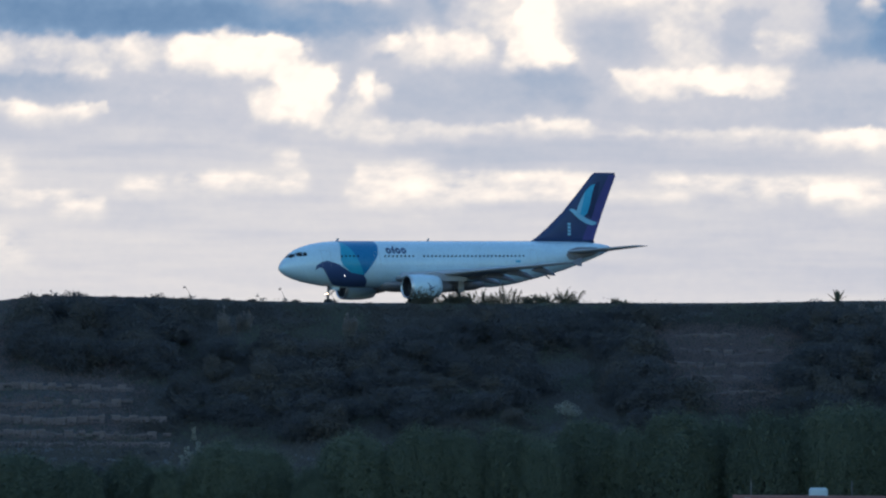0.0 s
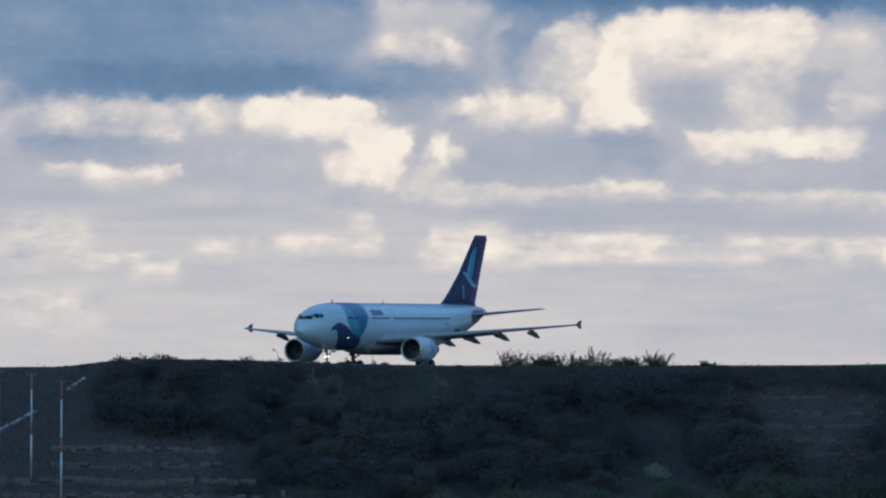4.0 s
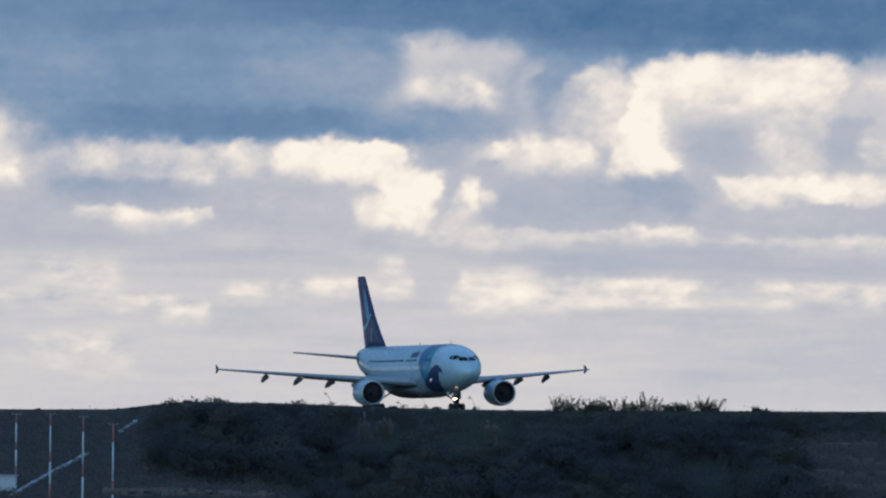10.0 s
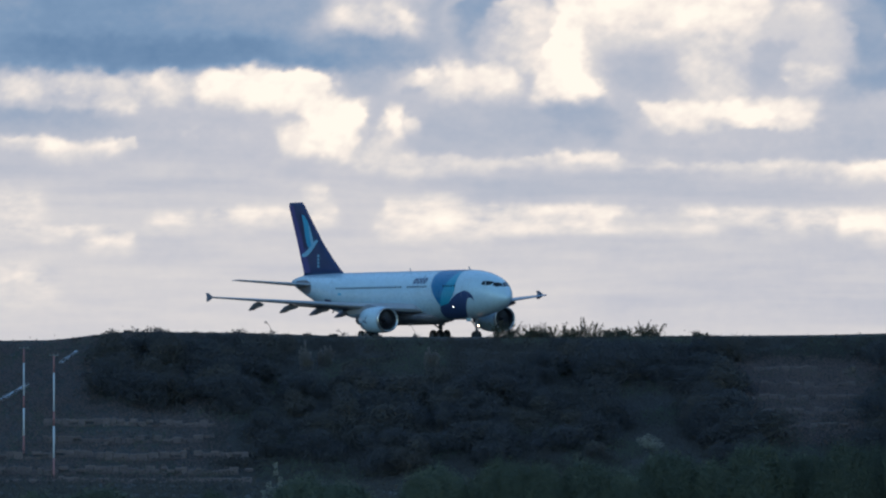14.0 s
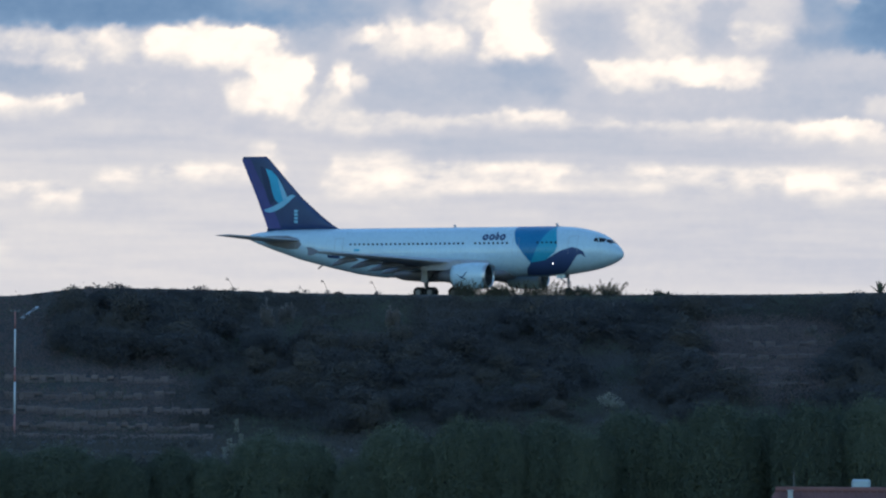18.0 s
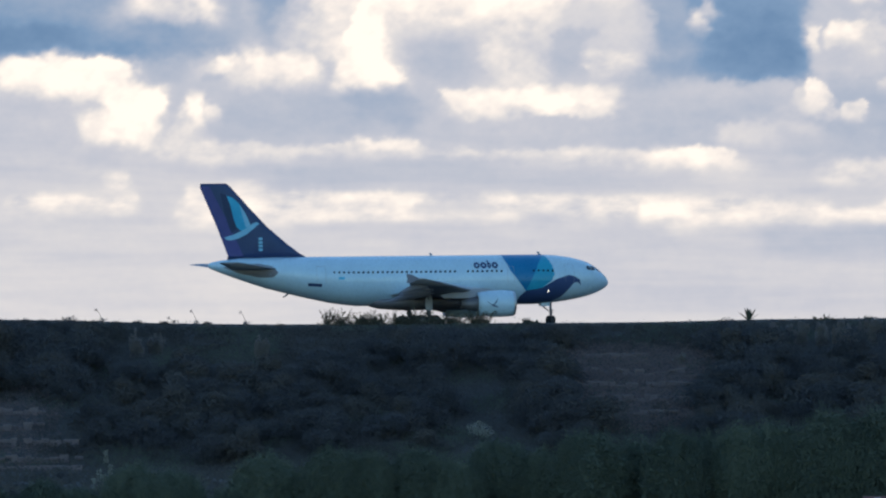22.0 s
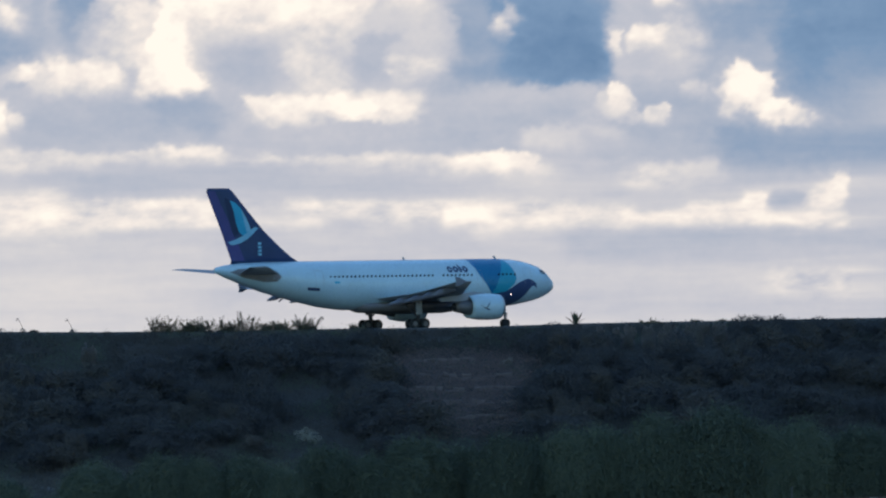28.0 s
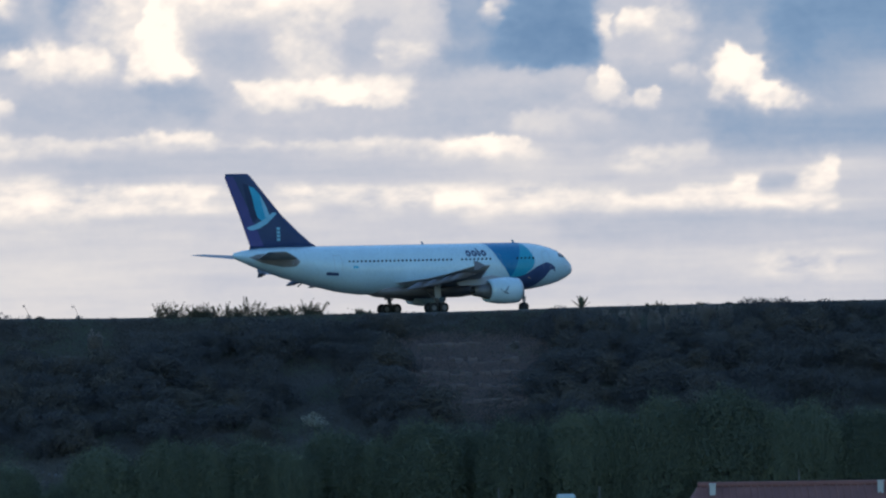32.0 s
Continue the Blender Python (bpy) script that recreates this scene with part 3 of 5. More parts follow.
def engine(parent, side):
    y, z = side * 7.72, 2.36
    nac = part("engine", lathe_x(bmesh.new(), [(GEAR - s, 1.06 * r) for s, r in ((13.0, 1.12), (12.88, 1.17), (12.85, 1.23), (12.95, 1.29), (13.4, 1.36), (14.4, 1.40), (15.6, 1.38), (16.6, 1.26), (17.1, 1.16), (17.1, 1.06), (15.5, 1.05))], 36, y, z, False), WHITE_PAINT, parent, "white turbofan nacelle with a dark emblem", True)
    part("intake_lip", lathe_x(bmesh.new(), [(GEAR - s, 1.06 * r) for s, r in ((13.1, 1.115), (12.87, 1.16), (12.83, 1.23), (12.92, 1.297), (13.12, 1.337))], 36, y, z, False), BARE_METAL, nac, "polished intake lip", True)
    part("intake_duct", lathe_x(bmesh.new(), [(GEAR - s, 1.06 * r) for s, r in ((12.98, 1.13), (13.4, 1.08), (14.6, 1.08), (14.62, 0.2))], 32, y, z, False), DARK_DUCT, nac, "", True)
    bm = bmesh.new()
    for k in range(24):
        a = 2 * math.pi * k / 24
        c, s_ = math.cos(a), math.sin(a)
        q = []
        for r, w in ((0.32, 0.06), (1.06, 0.10)):
            for d in (-1, 1):
                q.append(bm.verts.new((GEAR - 13.75 - d * w * 0.9, y + r * c - d * w * s_, z + r * s_ + d * w * c)))
        bm.faces.new((q[0], q[1], q[3], q[2]))
    part("fan", bm, FAN_TITAN, nac)
    part("spinner", lathe_x(bmesh.new(), [(GEAR - s, r) for s, r in ((13.2, 0.02), (13.4, 0.16), (13.7, 0.30), (14.0, 0.34))], 20, y, z), DARK_DUCT, nac, "", True)
    part("core_cowl", lathe_x(bmesh.new(), [(GEAR - s, r) for s, r in ((15.8, 0.95), (17.1, 0.86), (18.3, 0.64), (18.9, 0.52), (18.9, 0.42), (18.2, 0.36))], 28, y, z, False), SCUFF_GREY, nac, "dark exhaust cowl", True)
    part("exhaust_cone", lathe_x(bmesh.new(), [(GEAR - s, r) for s, r in ((17.9, 0.40), (18.9, 0.24), (19.6, 0.03))], 20, y, z), DARK_DUCT, nac, "", True)
    bm = bmesh.new()
    rings(bm, [[(GEAR - s, y + d, h) for s, h in ((13.9, 3.7), (16.4, 4.10), (19.4, 3.72), (21.3, 3.35), (20.8, 3.00), (17.3, 3.05), (15.0, 3.4))] for d in (-0.22, 0.22)])
    part("pylon", bm, WING_GREY, nac)
    # the small dark bird on the cowl's outer side: a raised wing, a body and a tail
    for dots in (((14.9, 0.42), (15.2, 0.22), (15.42, 0.0), (15.62, -0.1), (15.3, -0.04), (15.12, 0.14)), ((14.95, -0.30), (15.2, -0.16), (15.5, -0.08), (15.78, -0.02), (15.95, 0.04), (15.75, -0.12), (15.45, -0.22), (15.15, -0.28)), ((15.95, 0.08), (16.2, 0.16), (16.0, 0.0))):
        bm = bmesh.new()
        f = bm.faces.new([bm.verts.new((GEAR - s, y + side * (math.sqrt(1.475 ** 2 - (dz * 1.4) ** 2) + 0.016), z + dz * 1.4)) for s, dz in dots])
        f.normal_update()
        if f.normal.y * side < 0:
            bmesh.ops.reverse_faces(bm, faces=[f])
        part("cowl_emblem", bm, NAVY_PAINT, nac, "dark blue emblem stroke")


def tyre_wheel(parent, radius, width, name="wheel"):
    bm = bmesh.new()
    w, r = width / 2, radius
    wheel_rings(bm, [(-w * 0.75, r * 0.55), (-w, r * 0.72), (-w * 0.92, r * 0.90), (-w * 0.55, r), (w * 0.55, r), (w * 0.92, r * 0.90), (w, r * 0.72), (w * 0.75, r * 0.55)], 22)
    wheel = part(name, bm, RUBBER, parent, "black tyre on a metal hub", True)
    bm = bmesh.new()
    wheel_rings(bm, [(-w * 0.8, r * 0.2), (-w * 0.82, r * 0.5), (-w * 0.6, r * 0.56), (w * 0.6, r * 0.56), (w * 0.82, r * 0.5), (w * 0.8, r * 0.2)], 16)
    part("hub", bm, SCUFF_GREY, wheel)
    return wheel


def lamp_unit(name, radius, glass, parent, label):
    """A lamp that faces forward: a short housing with a lit, slightly domed face."""
    n = 14
    ring = lambda x, r: [(x, r * math.cos(2 * math.pi * k / n), r * math.sin(2 * math.pi * k / n)) for k in range(n)]
    bm = rings(bmesh.new(), [ring(-0.10, radius * 0.7), ring(0.02, radius * 1.08), ring(0.05, radius * 1.08), ring(0.05, radius)])
    unit = part(name, bm, GEAR_METAL, parent, label)
    part("lens", rings(bmesh.new(), [ring(0.051, radius * 0.98), ring(0.055, radius * 0.7), ring(0.058, radius * 0.2)]), glass, unit, "bright lens", True)
    return unit


def airliner():
    root = new("airliner")
    tagged(root, "white twin-engine airliner with blue nose band and navy tail fin, taxiing", "airplane")
    # body
    steps = [0.0, 0.05, 0.12, 0.25, 0.45, 0.7, 0.9, 1.3, 1.7, 2.1, 2.4, 2.8, 3.2, 3.8, 4.5, 5.2, 6.0, 6.8, 7.6, 9.0] + [11 + 2 * k for k in range(10)] + [30.8, 32.2, 33.8, 35.4, 37.2, 39.2, 40.8, 42.4, 43.5, 44.5, 45.1, 45.6, 45.8]
    loops = []
    for s in steps:
        loops.append([skin(s, 360 * k / 48, 1) for k in range(48)])
    body = part("fuselage", rings(bmesh.new(), loops), WHITE_PAINT, root, "glossy white fuselage", True)
    # belly fairing between the wings
    bm = bmesh.new()
    prof = [(12.6, 0.15), (13.6, 0.75), (15.5, 0.98), (19.0, 1.0), (24.0, 1.0), (26.5, 0.8), (28.4, 0.25)]
    rings(bm, [[(GEAR - s, 2.75 * f * math.cos(a) * (1.0 if f > 0.5 else 0.7), 2.75 - (0.95 * f + 0.05) * abs(math.sin(a)) if math.sin(a) < 0 else 2.75 + 0.5 * math.sin(a)) for a in [2 * math.pi * k / 20 for k in range(20)]] for s, f in prof])
    part("belly_fairing", bm, BELLY_GREY, root, "grey belly fairing", True)
    # tail fin and its parts
    fin_line = [(7.6, 34.3, 9.35), (8.3, 35.5, 7.95), (9.4, 36.95, 6.95), (11.3, 39.15, 5.6), (13.5, 41.2, 4.5), (15.7, 43.2, 3.4), (16.05, 43.65, 2.9)]
    fin = part("tail_fin", lifting(bmesh.new(), [(s, 0, z, c, 0.03 if z < 8 else 0.085) for z, s, c in fin_line], True), NAVY_PAINT, root, "navy blue tail fin with a pale bird emblem", True)
    bm = bmesh.new()
    rings(bm, [[(GEAR - s, d, z) for s, d in ((a, 0.07), (b, 0.02), (b, -0.02), (a, -0.07))] for z, a, b in ((8.0, 41.75, 43.52), (11.4, 43.2, 44.82), (15.7, 45.55, 46.66))])
    part("rudder", bm, PURPLE_PAINT, fin, "purple-navy rudder")
    # paler rear field and emblem, both sides
    fields = [
        ("fin_field", PURPLE_PAINT, [(46.45, 15.75), (45.6, 15.75), (43.3, 11.4), (41.8, 7.95), (43.45, 7.95)]),
        ("emblem_shade", NAVY_DEEP, [(44.35, 15.0), (43.7, 14.75), (43.2, 13.5), (42.9, 12.1), (42.5, 11.1), (43.1, 10.5), (43.5, 11.4), (44.0, 13.2)]),
        ("emblem_wing", CYAN_PAINT, [(43.65, 14.7), (42.95, 14.45), (42.2, 13.75), (41.6, 12.8), (41.2, 12.0), (40.95, 11.35), (42.0, 10.75), (42.55, 11.2), (42.9, 12.2), (43.2, 13.5)]),
        ("emblem_wing_edge", PALE_PAINT, [(42.2, 13.75), (41.6, 12.8), (41.2, 12.0), (40.95, 11.35), (41.5, 11.1), (41.75, 12.0), (42.0, 12.9)]),
        ("emblem_body", PALE_PAINT, [(39.95, 11.55), (40.25, 11.72), (40.7, 11.62), (41.3, 11.15), (42.1, 10.72), (43.0, 10.32), (43.95, 10.05), (43.7, 9.8), (43.2, 9.72), (42.3, 9.95), (41.4, 10.4), (40.7, 10.95), (40.25, 11.35)]),
    ] + [("emblem_bar", PALE_PAINT, [(40.10, z), (39.65, z), (39.65, z - 0.28), (40.10, z - 0.28)]) for z in (10.0, 9.6, 9.2, 8.8)]

    def fin_half(s, z):
        le = float(np.interp(z, [p[0] for p in fin_line], [p[1] for p in fin_line]))
        c = float(np.interp(z, [p[0] for p in fin_line], [p[2] for p in fin_line]))
        x = max(0.0, min(1.0, (s - le) / c))
        return 5 * 0.085 * c * (0.2969 * math.sqrt(x) - 0.126 * x - 0.3516 * x * x + 0.2843 * x ** 3 - 0.1015 * x ** 4)

    for side in (-1, 1):
        for k, (name, mat, pts) in enumerate(fields):
            bm = bmesh.new()
            bm.faces.new([bm.verts.new((s, z, 0)) for s, z in pts])
            for c in np.arange(34, 47, 0.7):
                bmesh.ops.bisect_plane(bm, geom=bm.verts[:] + bm.edges[:] + bm.faces[:], plane_co=(c, 0, 0), plane_no=(1, 0, 0))
            for c in np.arange(8, 16, 0.8):
                bmesh.ops.bisect_plane(bm, geom=bm.verts[:] + bm.edges[:] + bm.faces[:], plane_co=(0, c, 0), plane_no=(0, 1, 0))
            for v in bm.verts:
                s, z = v.co.x, v.co.y
                h = fin_half(s, z) * (1.0 if side > 0 else 0.72)
                v.co = (GEAR - s, side * (h + 0.035 + 0.006 * k), z)
            bmesh.ops.recalc_face_normals(bm, faces=bm.faces)
            if sum(f.normal.y for f in bm.faces) * side < 0:
                bmesh.ops.reverse_faces(bm, faces=bm.faces)
            part(name, bm, mat, fin, "", True)
    # tailplane
    for side in (-1, 1):
        part("tailplane", lifting(bmesh.new(), [(37.6, side * 0.9, 6.43, 5.6, 0.09), (38.3, side * 1.8, 6.50, 5.2, 0.09), (43.9, side * 8.1, 7.16, 2.3, 0.08)]), WING_GREY, root, "grey swept tailplane", True)
        bm = bmesh.new()
        rings(bm, [[(GEAR - s, side * y, z + d) for s, d in ((a, 0.05), (b, 0.012), (b, -0.012), (a, -0.05))] for y, z, a, b in ((1.9, 6.52, 42.2, 43.62), (8.0, 7.15, 45.5, 46.28))])
        part("elevator", bm, WING_GREY, root)
        patch("scuff_plate", [(38.3, 6.1), (38.9, 6.75), (40.4, 7.1), (43.3, 7.05), (44.3, 6.7), (42.6, 6.05), (40.3, 5.55), (38.8, 5.6)], PLATE_GREY, body, side, "dull bare metal plate at the tailplane")
        wing(root, side)
        engine(root, side)
        # painted fields of the nose band
        patch("band_blue", [(12.55, 90), (7.8, 90), (7.8, 72), (9.4, 4), (10.15, -27), (11.0, -4), (11.9, 20), (12.4, 50)], BLUE_PAINT, body, side, "mid blue band field", 0.012, True)
        patch("band_teal", [(7.8, 89), (7.45, 60), (7.0, 30), (6.85, 10), (7.2, -4), (8.3, -21), (10.15, -27), (9.4, 4), (7.8, 72)], TEAL_PAINT, body, side, "lighter teal band field", 0.018, True)
        patch("bird_head", [(5.15, 5.5), (4.4, 5.3), (3.85, 4.95), (3.7, 4.35), (4.15, 4.7), (4.6, 4.6), (5.3, 3.75), (6.0, 3.05), (6.8, 2.62), (7.2, 2.55), (11.2, 2.42), (10.75, 3.2), (10.15, 3.8), (8.3, 4.1), (6.6, 5.05)], SLATE_PAINT, body, side, "dark navy bird-head shape", 0.024)
        # title: plain rounded forms
        for mid, tall in ((15.7, 0), (14.92, 0), (14.28, 1), (13.62, 0)):
            for half in (-1, 1):
                arc = [radians(90 + half * 180 * k / 8) for k in range(9)]
                ring = [(mid + (0.22 if tall else 0.36) * math.cos(q), 6.66 + 0.36 * math.sin(q)) for q in arc]
                ring += [(mid + (0.04 if tall else 0.13) * math.cos(q), 6.66 + 0.12 * math.sin(q)) for q in arc[::-1]]
                patch("title_form", ring, NAVY_PAINT, body, side, "dark blue rounded title form")
            if tall:
                patch("title_form", [(mid + 0.2, 6.95), (mid + 0.2, 7.22), (mid + 0.02, 7.22), (mid + 0.02, 6.95)], NAVY_PAINT, body, side, "dark blue rounded title form")
        patch("number_bar", [(35.0, 4.55), (35.0, 4.88), (33.45, 4.78), (33.45, 4.45)], NAVY_PAINT, body, side, "dark registration bar")
        patch("flag_bar", [(31.6, 5.25), (31.6, 5.5), (30.9, 5.5), (30.9, 5.25)], CYAN_PAINT, body, side)
        # doors: fine outlines
        for s, h0, h1, w in ((5.6, 4.75, 6.68, 1.05), (12.25, 4.75, 6.5, 0.75), (34.0, 4.85, 6.7, 1.0)):
            for a, b, c, d in ((s, s + 0.03, h0, h1), (s - w, s - w + 0.03, h0, h1), (s - w, s, h1, h1 + 0.03)):
                patch("door_seam", [(a, c), (a, d), (b, d), (b, c)], WING_GREY, body, side, "", 0.03)
        # flight-deck windows
        patch("flight_deck_window", [(0.88, 88), (1.22, 50), (1.72, 58), (1.38, 88)], COCKPIT_GLASS, body, side, "dark windscreen pane", 0.02, True)
        for pts in ([(1.34, 5.9), (1.82, 6.38), (2.5, 6.5), (2.25, 5.98)], [(2.33, 6.0), (2.6, 6.50), (2.86, 6.46), (2.9, 6.12)]):
            patch("flight_deck_window", pts, COCKPIT_GLASS, body, side, "dark flight-deck window pane", 0.02)
        # landing lamp in the fuselage side
        c = skin(7.55, angle_of(7.55, 3.72), side, 0.0)
        lamp = lamp_unit("landing_lamp", 0.045, LAMP, body, "lit white lamp")
        lamp.matrix_basis = Matrix.Translation(c) @ pose(0, 0, 0, 0, 0, side * 76)
    # cabin windows
    first = None
    spots = [7.05 + 0.55 * k for k in range(5)] + [12.95 + 0.55 * k for k in range(8)] + [18.3 + 0.55 * k for k in range(26)]
    for side in (-1, 1):
        top, low, half = section(15)
        tilt = math.degrees(math.asin((6.02 - 5.1) / 2.82))
        p = skin(15, tilt, side, 0.028)
        for s in spots:
            m = Matrix.Translation((GEAR - s, p.y, p.z)) @ Matrix.Rotation(radians(-side * tilt), 4, "X")
            if side > 0:
                m = m @ Matrix.Rotation(math.pi, 4, "Z")
            if first is None:
                bm = bmesh.new()
                ring = [(0.13 * math.cos(a) * (1 if abs(math.cos(a)) > 0.3 else 1), -0.004, 0.19 * math.sin(a)) for a in [2 * math.pi * k / 10 for k in range(10)]]
                rings(bm, [ring, [(x, 0.03, z) for x, _, z in ring]])
                first = part("cabin_window", bm, CABIN_GLASS, body)
                first.matrix_basis = m
            else:
                twin(first, m)
    # aerials and tail bumper
    for s, z, h, ln in ((7.75, 7.8, 0.36, 0.3), (20.2, 7.8, 0.34, 0.26), (16.5, 2.3, -0.4, 0.3)):
        bm = bmesh.new()
        rings(bm, [[(GEAR - s - x - k * h * 0.5, y, z + k * h) for x, y in ((0, 0), (ln / 2, 0.04), (ln, 0), (ln / 2, -0.04))] for k in (0, 1)])
        part("aerial", bm, WING_GREY, body, "small blade aerial")
    bm = bmesh.new()
    tube(bm, (GEAR - 36.6, 0, 3.85), (GEAR - 37.3, 0, 3.35), 0.10, 0.07)
    part("tail_bumper", bm, SCUFF_GREY, body)
    # main gear
    wheels = []
    for side in (-1, 1):
        bm = bmesh.new()
        tube(bm, (0.15, side * 4.75, 0.62), (-0.1, side * 4.9, 3.4), 0.21, 0.30, 14)
        leg = part("main_gear", bm, GEAR_METAL, root, "main undercarriage leg with a four-wheel bogie", True)
        bm = bmesh.new()
        tube(bm, (0.05, side * 4.75, 1.35), (0.0, side * 2.6, 2.7), 0.09, 0.09)
        part("side_brace", bm, GEAR_METAL, leg)
        bm = bmesh.new()
        box(bm, -0.85, side * 4.75 - 0.12, 0.50, 0.85, side * 4.75 + 0.12, 0.74, 0.03)
        part("bogie_beam", bm, GEAR_METAL, leg)
        bm = bmesh.new()
        box(bm, -0.4, side * 5.12 - 0.03, 1.7, 0.4, side * 5.12 + 0.03, 3.4, 0.02)
        part("gear_door", bm, WING_GREY, leg, "grey undercarriage door")
        for dx in (-0.7, 0.7):
            bm = bmesh.new()
            tube(bm, (dx, side * 4.75 - 0.4, 0.6), (dx, side * 4.75 + 0.4, 0.6), 0.09, 0.09)
            part("axle", bm, GEAR_METAL, leg)
            for dy in (-0.46, 0.46):
                w = tyre_wheel(root, 0.60, 0.42)
                w.location = (dx, side * 4.75 + dy, 0.60)
                wheels.append(w)
    # nose gear: turns with the steering
    bm = bmesh.new()
    tube(bm, (0, 0, 0.5), (0, 0, 2.7), 0.11, 0.15, 14)
    nose = part("nose_gear", bm, GEAR_METAL, root, "nose undercarriage leg with twin wheels", True)
    nose.location = (GEAR - 6.7, 0, 0)
    bm = bmesh.new()
    tube(bm, (0, -0.3, 0.5), (0, 0.3, 0.5), 0.07, 0.07)
    tube(bm, (0.12, 0, 0.9), (0.3, 0, 1.3), 0.05, 0.05)
    tube(bm, (0.3, 0, 1.3), (0.12, 0, 1.75), 0.05, 0.05)
    part("torque_link", bm, GEAR_METAL, nose)
    for dy, r in ((-0.14, 0.064), (0.17, 0.045)):
        lamp_unit("taxi_lamp", r, LAMP_WARM, nose, "lit taxi lamp").location = (0.2, dy, 1.62)
    bm = bmesh.new()
    tube(bm, (-0.2, 0, 1.5), (-1.5, 0, 2.5), 0.07, 0.07)
    brace = part("drag_brace", bm, GEAR_METAL, root)
    brace.location = (GEAR - 6.7, 0, 0)
    for d in (-1, 1):
        bm = bmesh.new()
        box(bm, GEAR - 7.9, d * 0.52 - 0.02, 2.05, GEAR - 6.9, d * 0.52 + 0.02, 2.65, 0.01)
        part("nose_gear_door", bm, WHITE_PAINT, root, "white nose-gear door")
    nose_wheels = []
    for d in (-0.24, 0.24):
        w = tyre_wheel(nose, 0.50, 0.30, "nose_wheel")
        for c in list(w.children):
            bpy.data.objects.remove(c)
        w.location = (0, d, 0.50)
        nose_wheels.append(w)
    return root, wheels, nose, nose_wheels


plane, main_wheels, nose_gear, nose_wheels = airliner()
TAXI = [  # seconds, place of the main gear, heading
    (0.0, -2.22, 1058.50, -149.26), (0.5, -4.60, 1056.94, -145.58), (1.0, -6.86, 1055.23, -141.68),
    (1.5, -9.01, 1053.35, -137.82), (2.0, -11.17, 1051.32, -133.64), (2.5, -13.16, 1049.08, -129.55),
    (3.0, -15.08, 1046.71, -125.45), (3.5, -16.84, 1044.22, -121.53), (4.0, -18.42, 1041.66, -117.30),
    (4.5, -19.69, 1039.06, -112.94), (5.0, -20.64, 1036.46, -108.07), (5.5, -21.33, 1033.87, -103.14),
    (6.0, -21.79, 1031.33, -98.48), (6.5, -22.06, 1028.83, -94.22), (7.0, -22.32, 1026.40, -90.43),
    (7.5, -22.40, 1024.04, -86.80), (8.0, -22.32, 1021.76, -82.63), (8.5, -22.09, 1019.58, -79.13),
    (9.0, -21.73, 1017.49, -76.70), (9.5, -21.20, 1015.50, -74.64), (10.0, -20.70, 1013.57, -72.72),
    (10.5, -20.02, 1011.76, -71.79), (11.0, -19.44, 1010.00, -70.23), (11.5, -18.88, 1008.32, -68.86),
    (12.0, -18.27, 1006.70, -67.33), (12.5, -17.55, 1005.15, -65.60), (13.0, -16.83, 1003.65, -63.35),
    (13.5, -16.03, 1002.22, -60.59), (14.0, -15.15, 1000.89, -57.30), (14.5, -14.36, 999.60, -53.73),
    (15.0, -13.46, 998.41, -49.96), (15.5, -12.47, 997.30, -45.94), (16.0, -11.40, 996.26, -41.69),
    (16.5, -10.25, 995.31, -37.27), (17.0, -9.00, 994.45, -32.74), (17.5, -7.70, 993.68, -28.44),
    (18.0, -6.35, 993.03, -23.78), (18.5, -4.98, 992.48, -19.20), (19.0, -3.57, 992.05, -14.64),
    (19.5, -2.11, 991.73, -10.23), (20.0, -0.58, 991.53, -5.35), (20.5, 0.91, 991.45, -0.87),
    (21.0, 2.46, 991.50, 3.83), (21.5, 4.02, 991.67, 8.62), (22.0, 5.49, 991.98, 13.10),
    (22.5, 7.02, 992.40, 17.35), (23.0, 8.54, 992.95, 21.36), (23.5, 10.03, 993.62, 24.89),
    (24.0, 11.60, 994.38, 28.01), (24.5, 13.11, 995.24, 29.95), (25.0, 14.63, 996.14, 31.59),
    (25.5, 16.15, 997.07, 32.22), (26.0, 17.69, 997.96, 32.66), (26.5, 19.08, 998.83, 32.83),
    (27.0, 20.31, 999.61, 32.82), (27.5, 21.37, 1000.29, 32.76), (28.0, 22.26, 1000.85, 32.71),
    (28.5, 22.96, 1001.30, 32.75), (29.0, 23.46, 1001.60, 32.96), (29.5, 23.68, 1001.81, 32.84),
    (30.0, 23.68, 1001.96, 32.51), (30.5, 23.69, 1002.03, 32.54), (31.0, 23.75, 1002.03, 32.81),
    (31.5, 23.71, 1002.07, 32.51), (32.0, 23.74, 1002.07, 32.60),
]


# ---- plants ----
LEAF_DARK = leafy("dark_shrub_leaves", (0.073, 0.072, 0.075), (0.109, 0.104, 0.107), 0.3, 0.4)
LEAF_DULL = leafy("dull_green_leaves", (0.079, 0.072, 0.068), (0.114, 0.103, 0.096), 0.3, 0.2)
LEAF_BRAMBLE = leafy("bramble_leaves", (0.057, 0.051, 0.049), (0.087, 0.077, 0.071), 0.3, 0.2)
LEAF_GREEN = leafy("green_scrub_leaves", (0.077, 0.088, 0.064), (0.110, 0.123, 0.088), 0.3, 0.2)
LEAF_TREE = leafy("tree_leaves", (0.080, 0.091, 0.070), (0.139, 0.157, 0.113), 0.7, 0.25)
LEAF_VALLEY = leafy("valley_floor_growth", (0.063, 0.056, 0.052), (0.090, 0.081, 0.073), 0.3, 0.2)
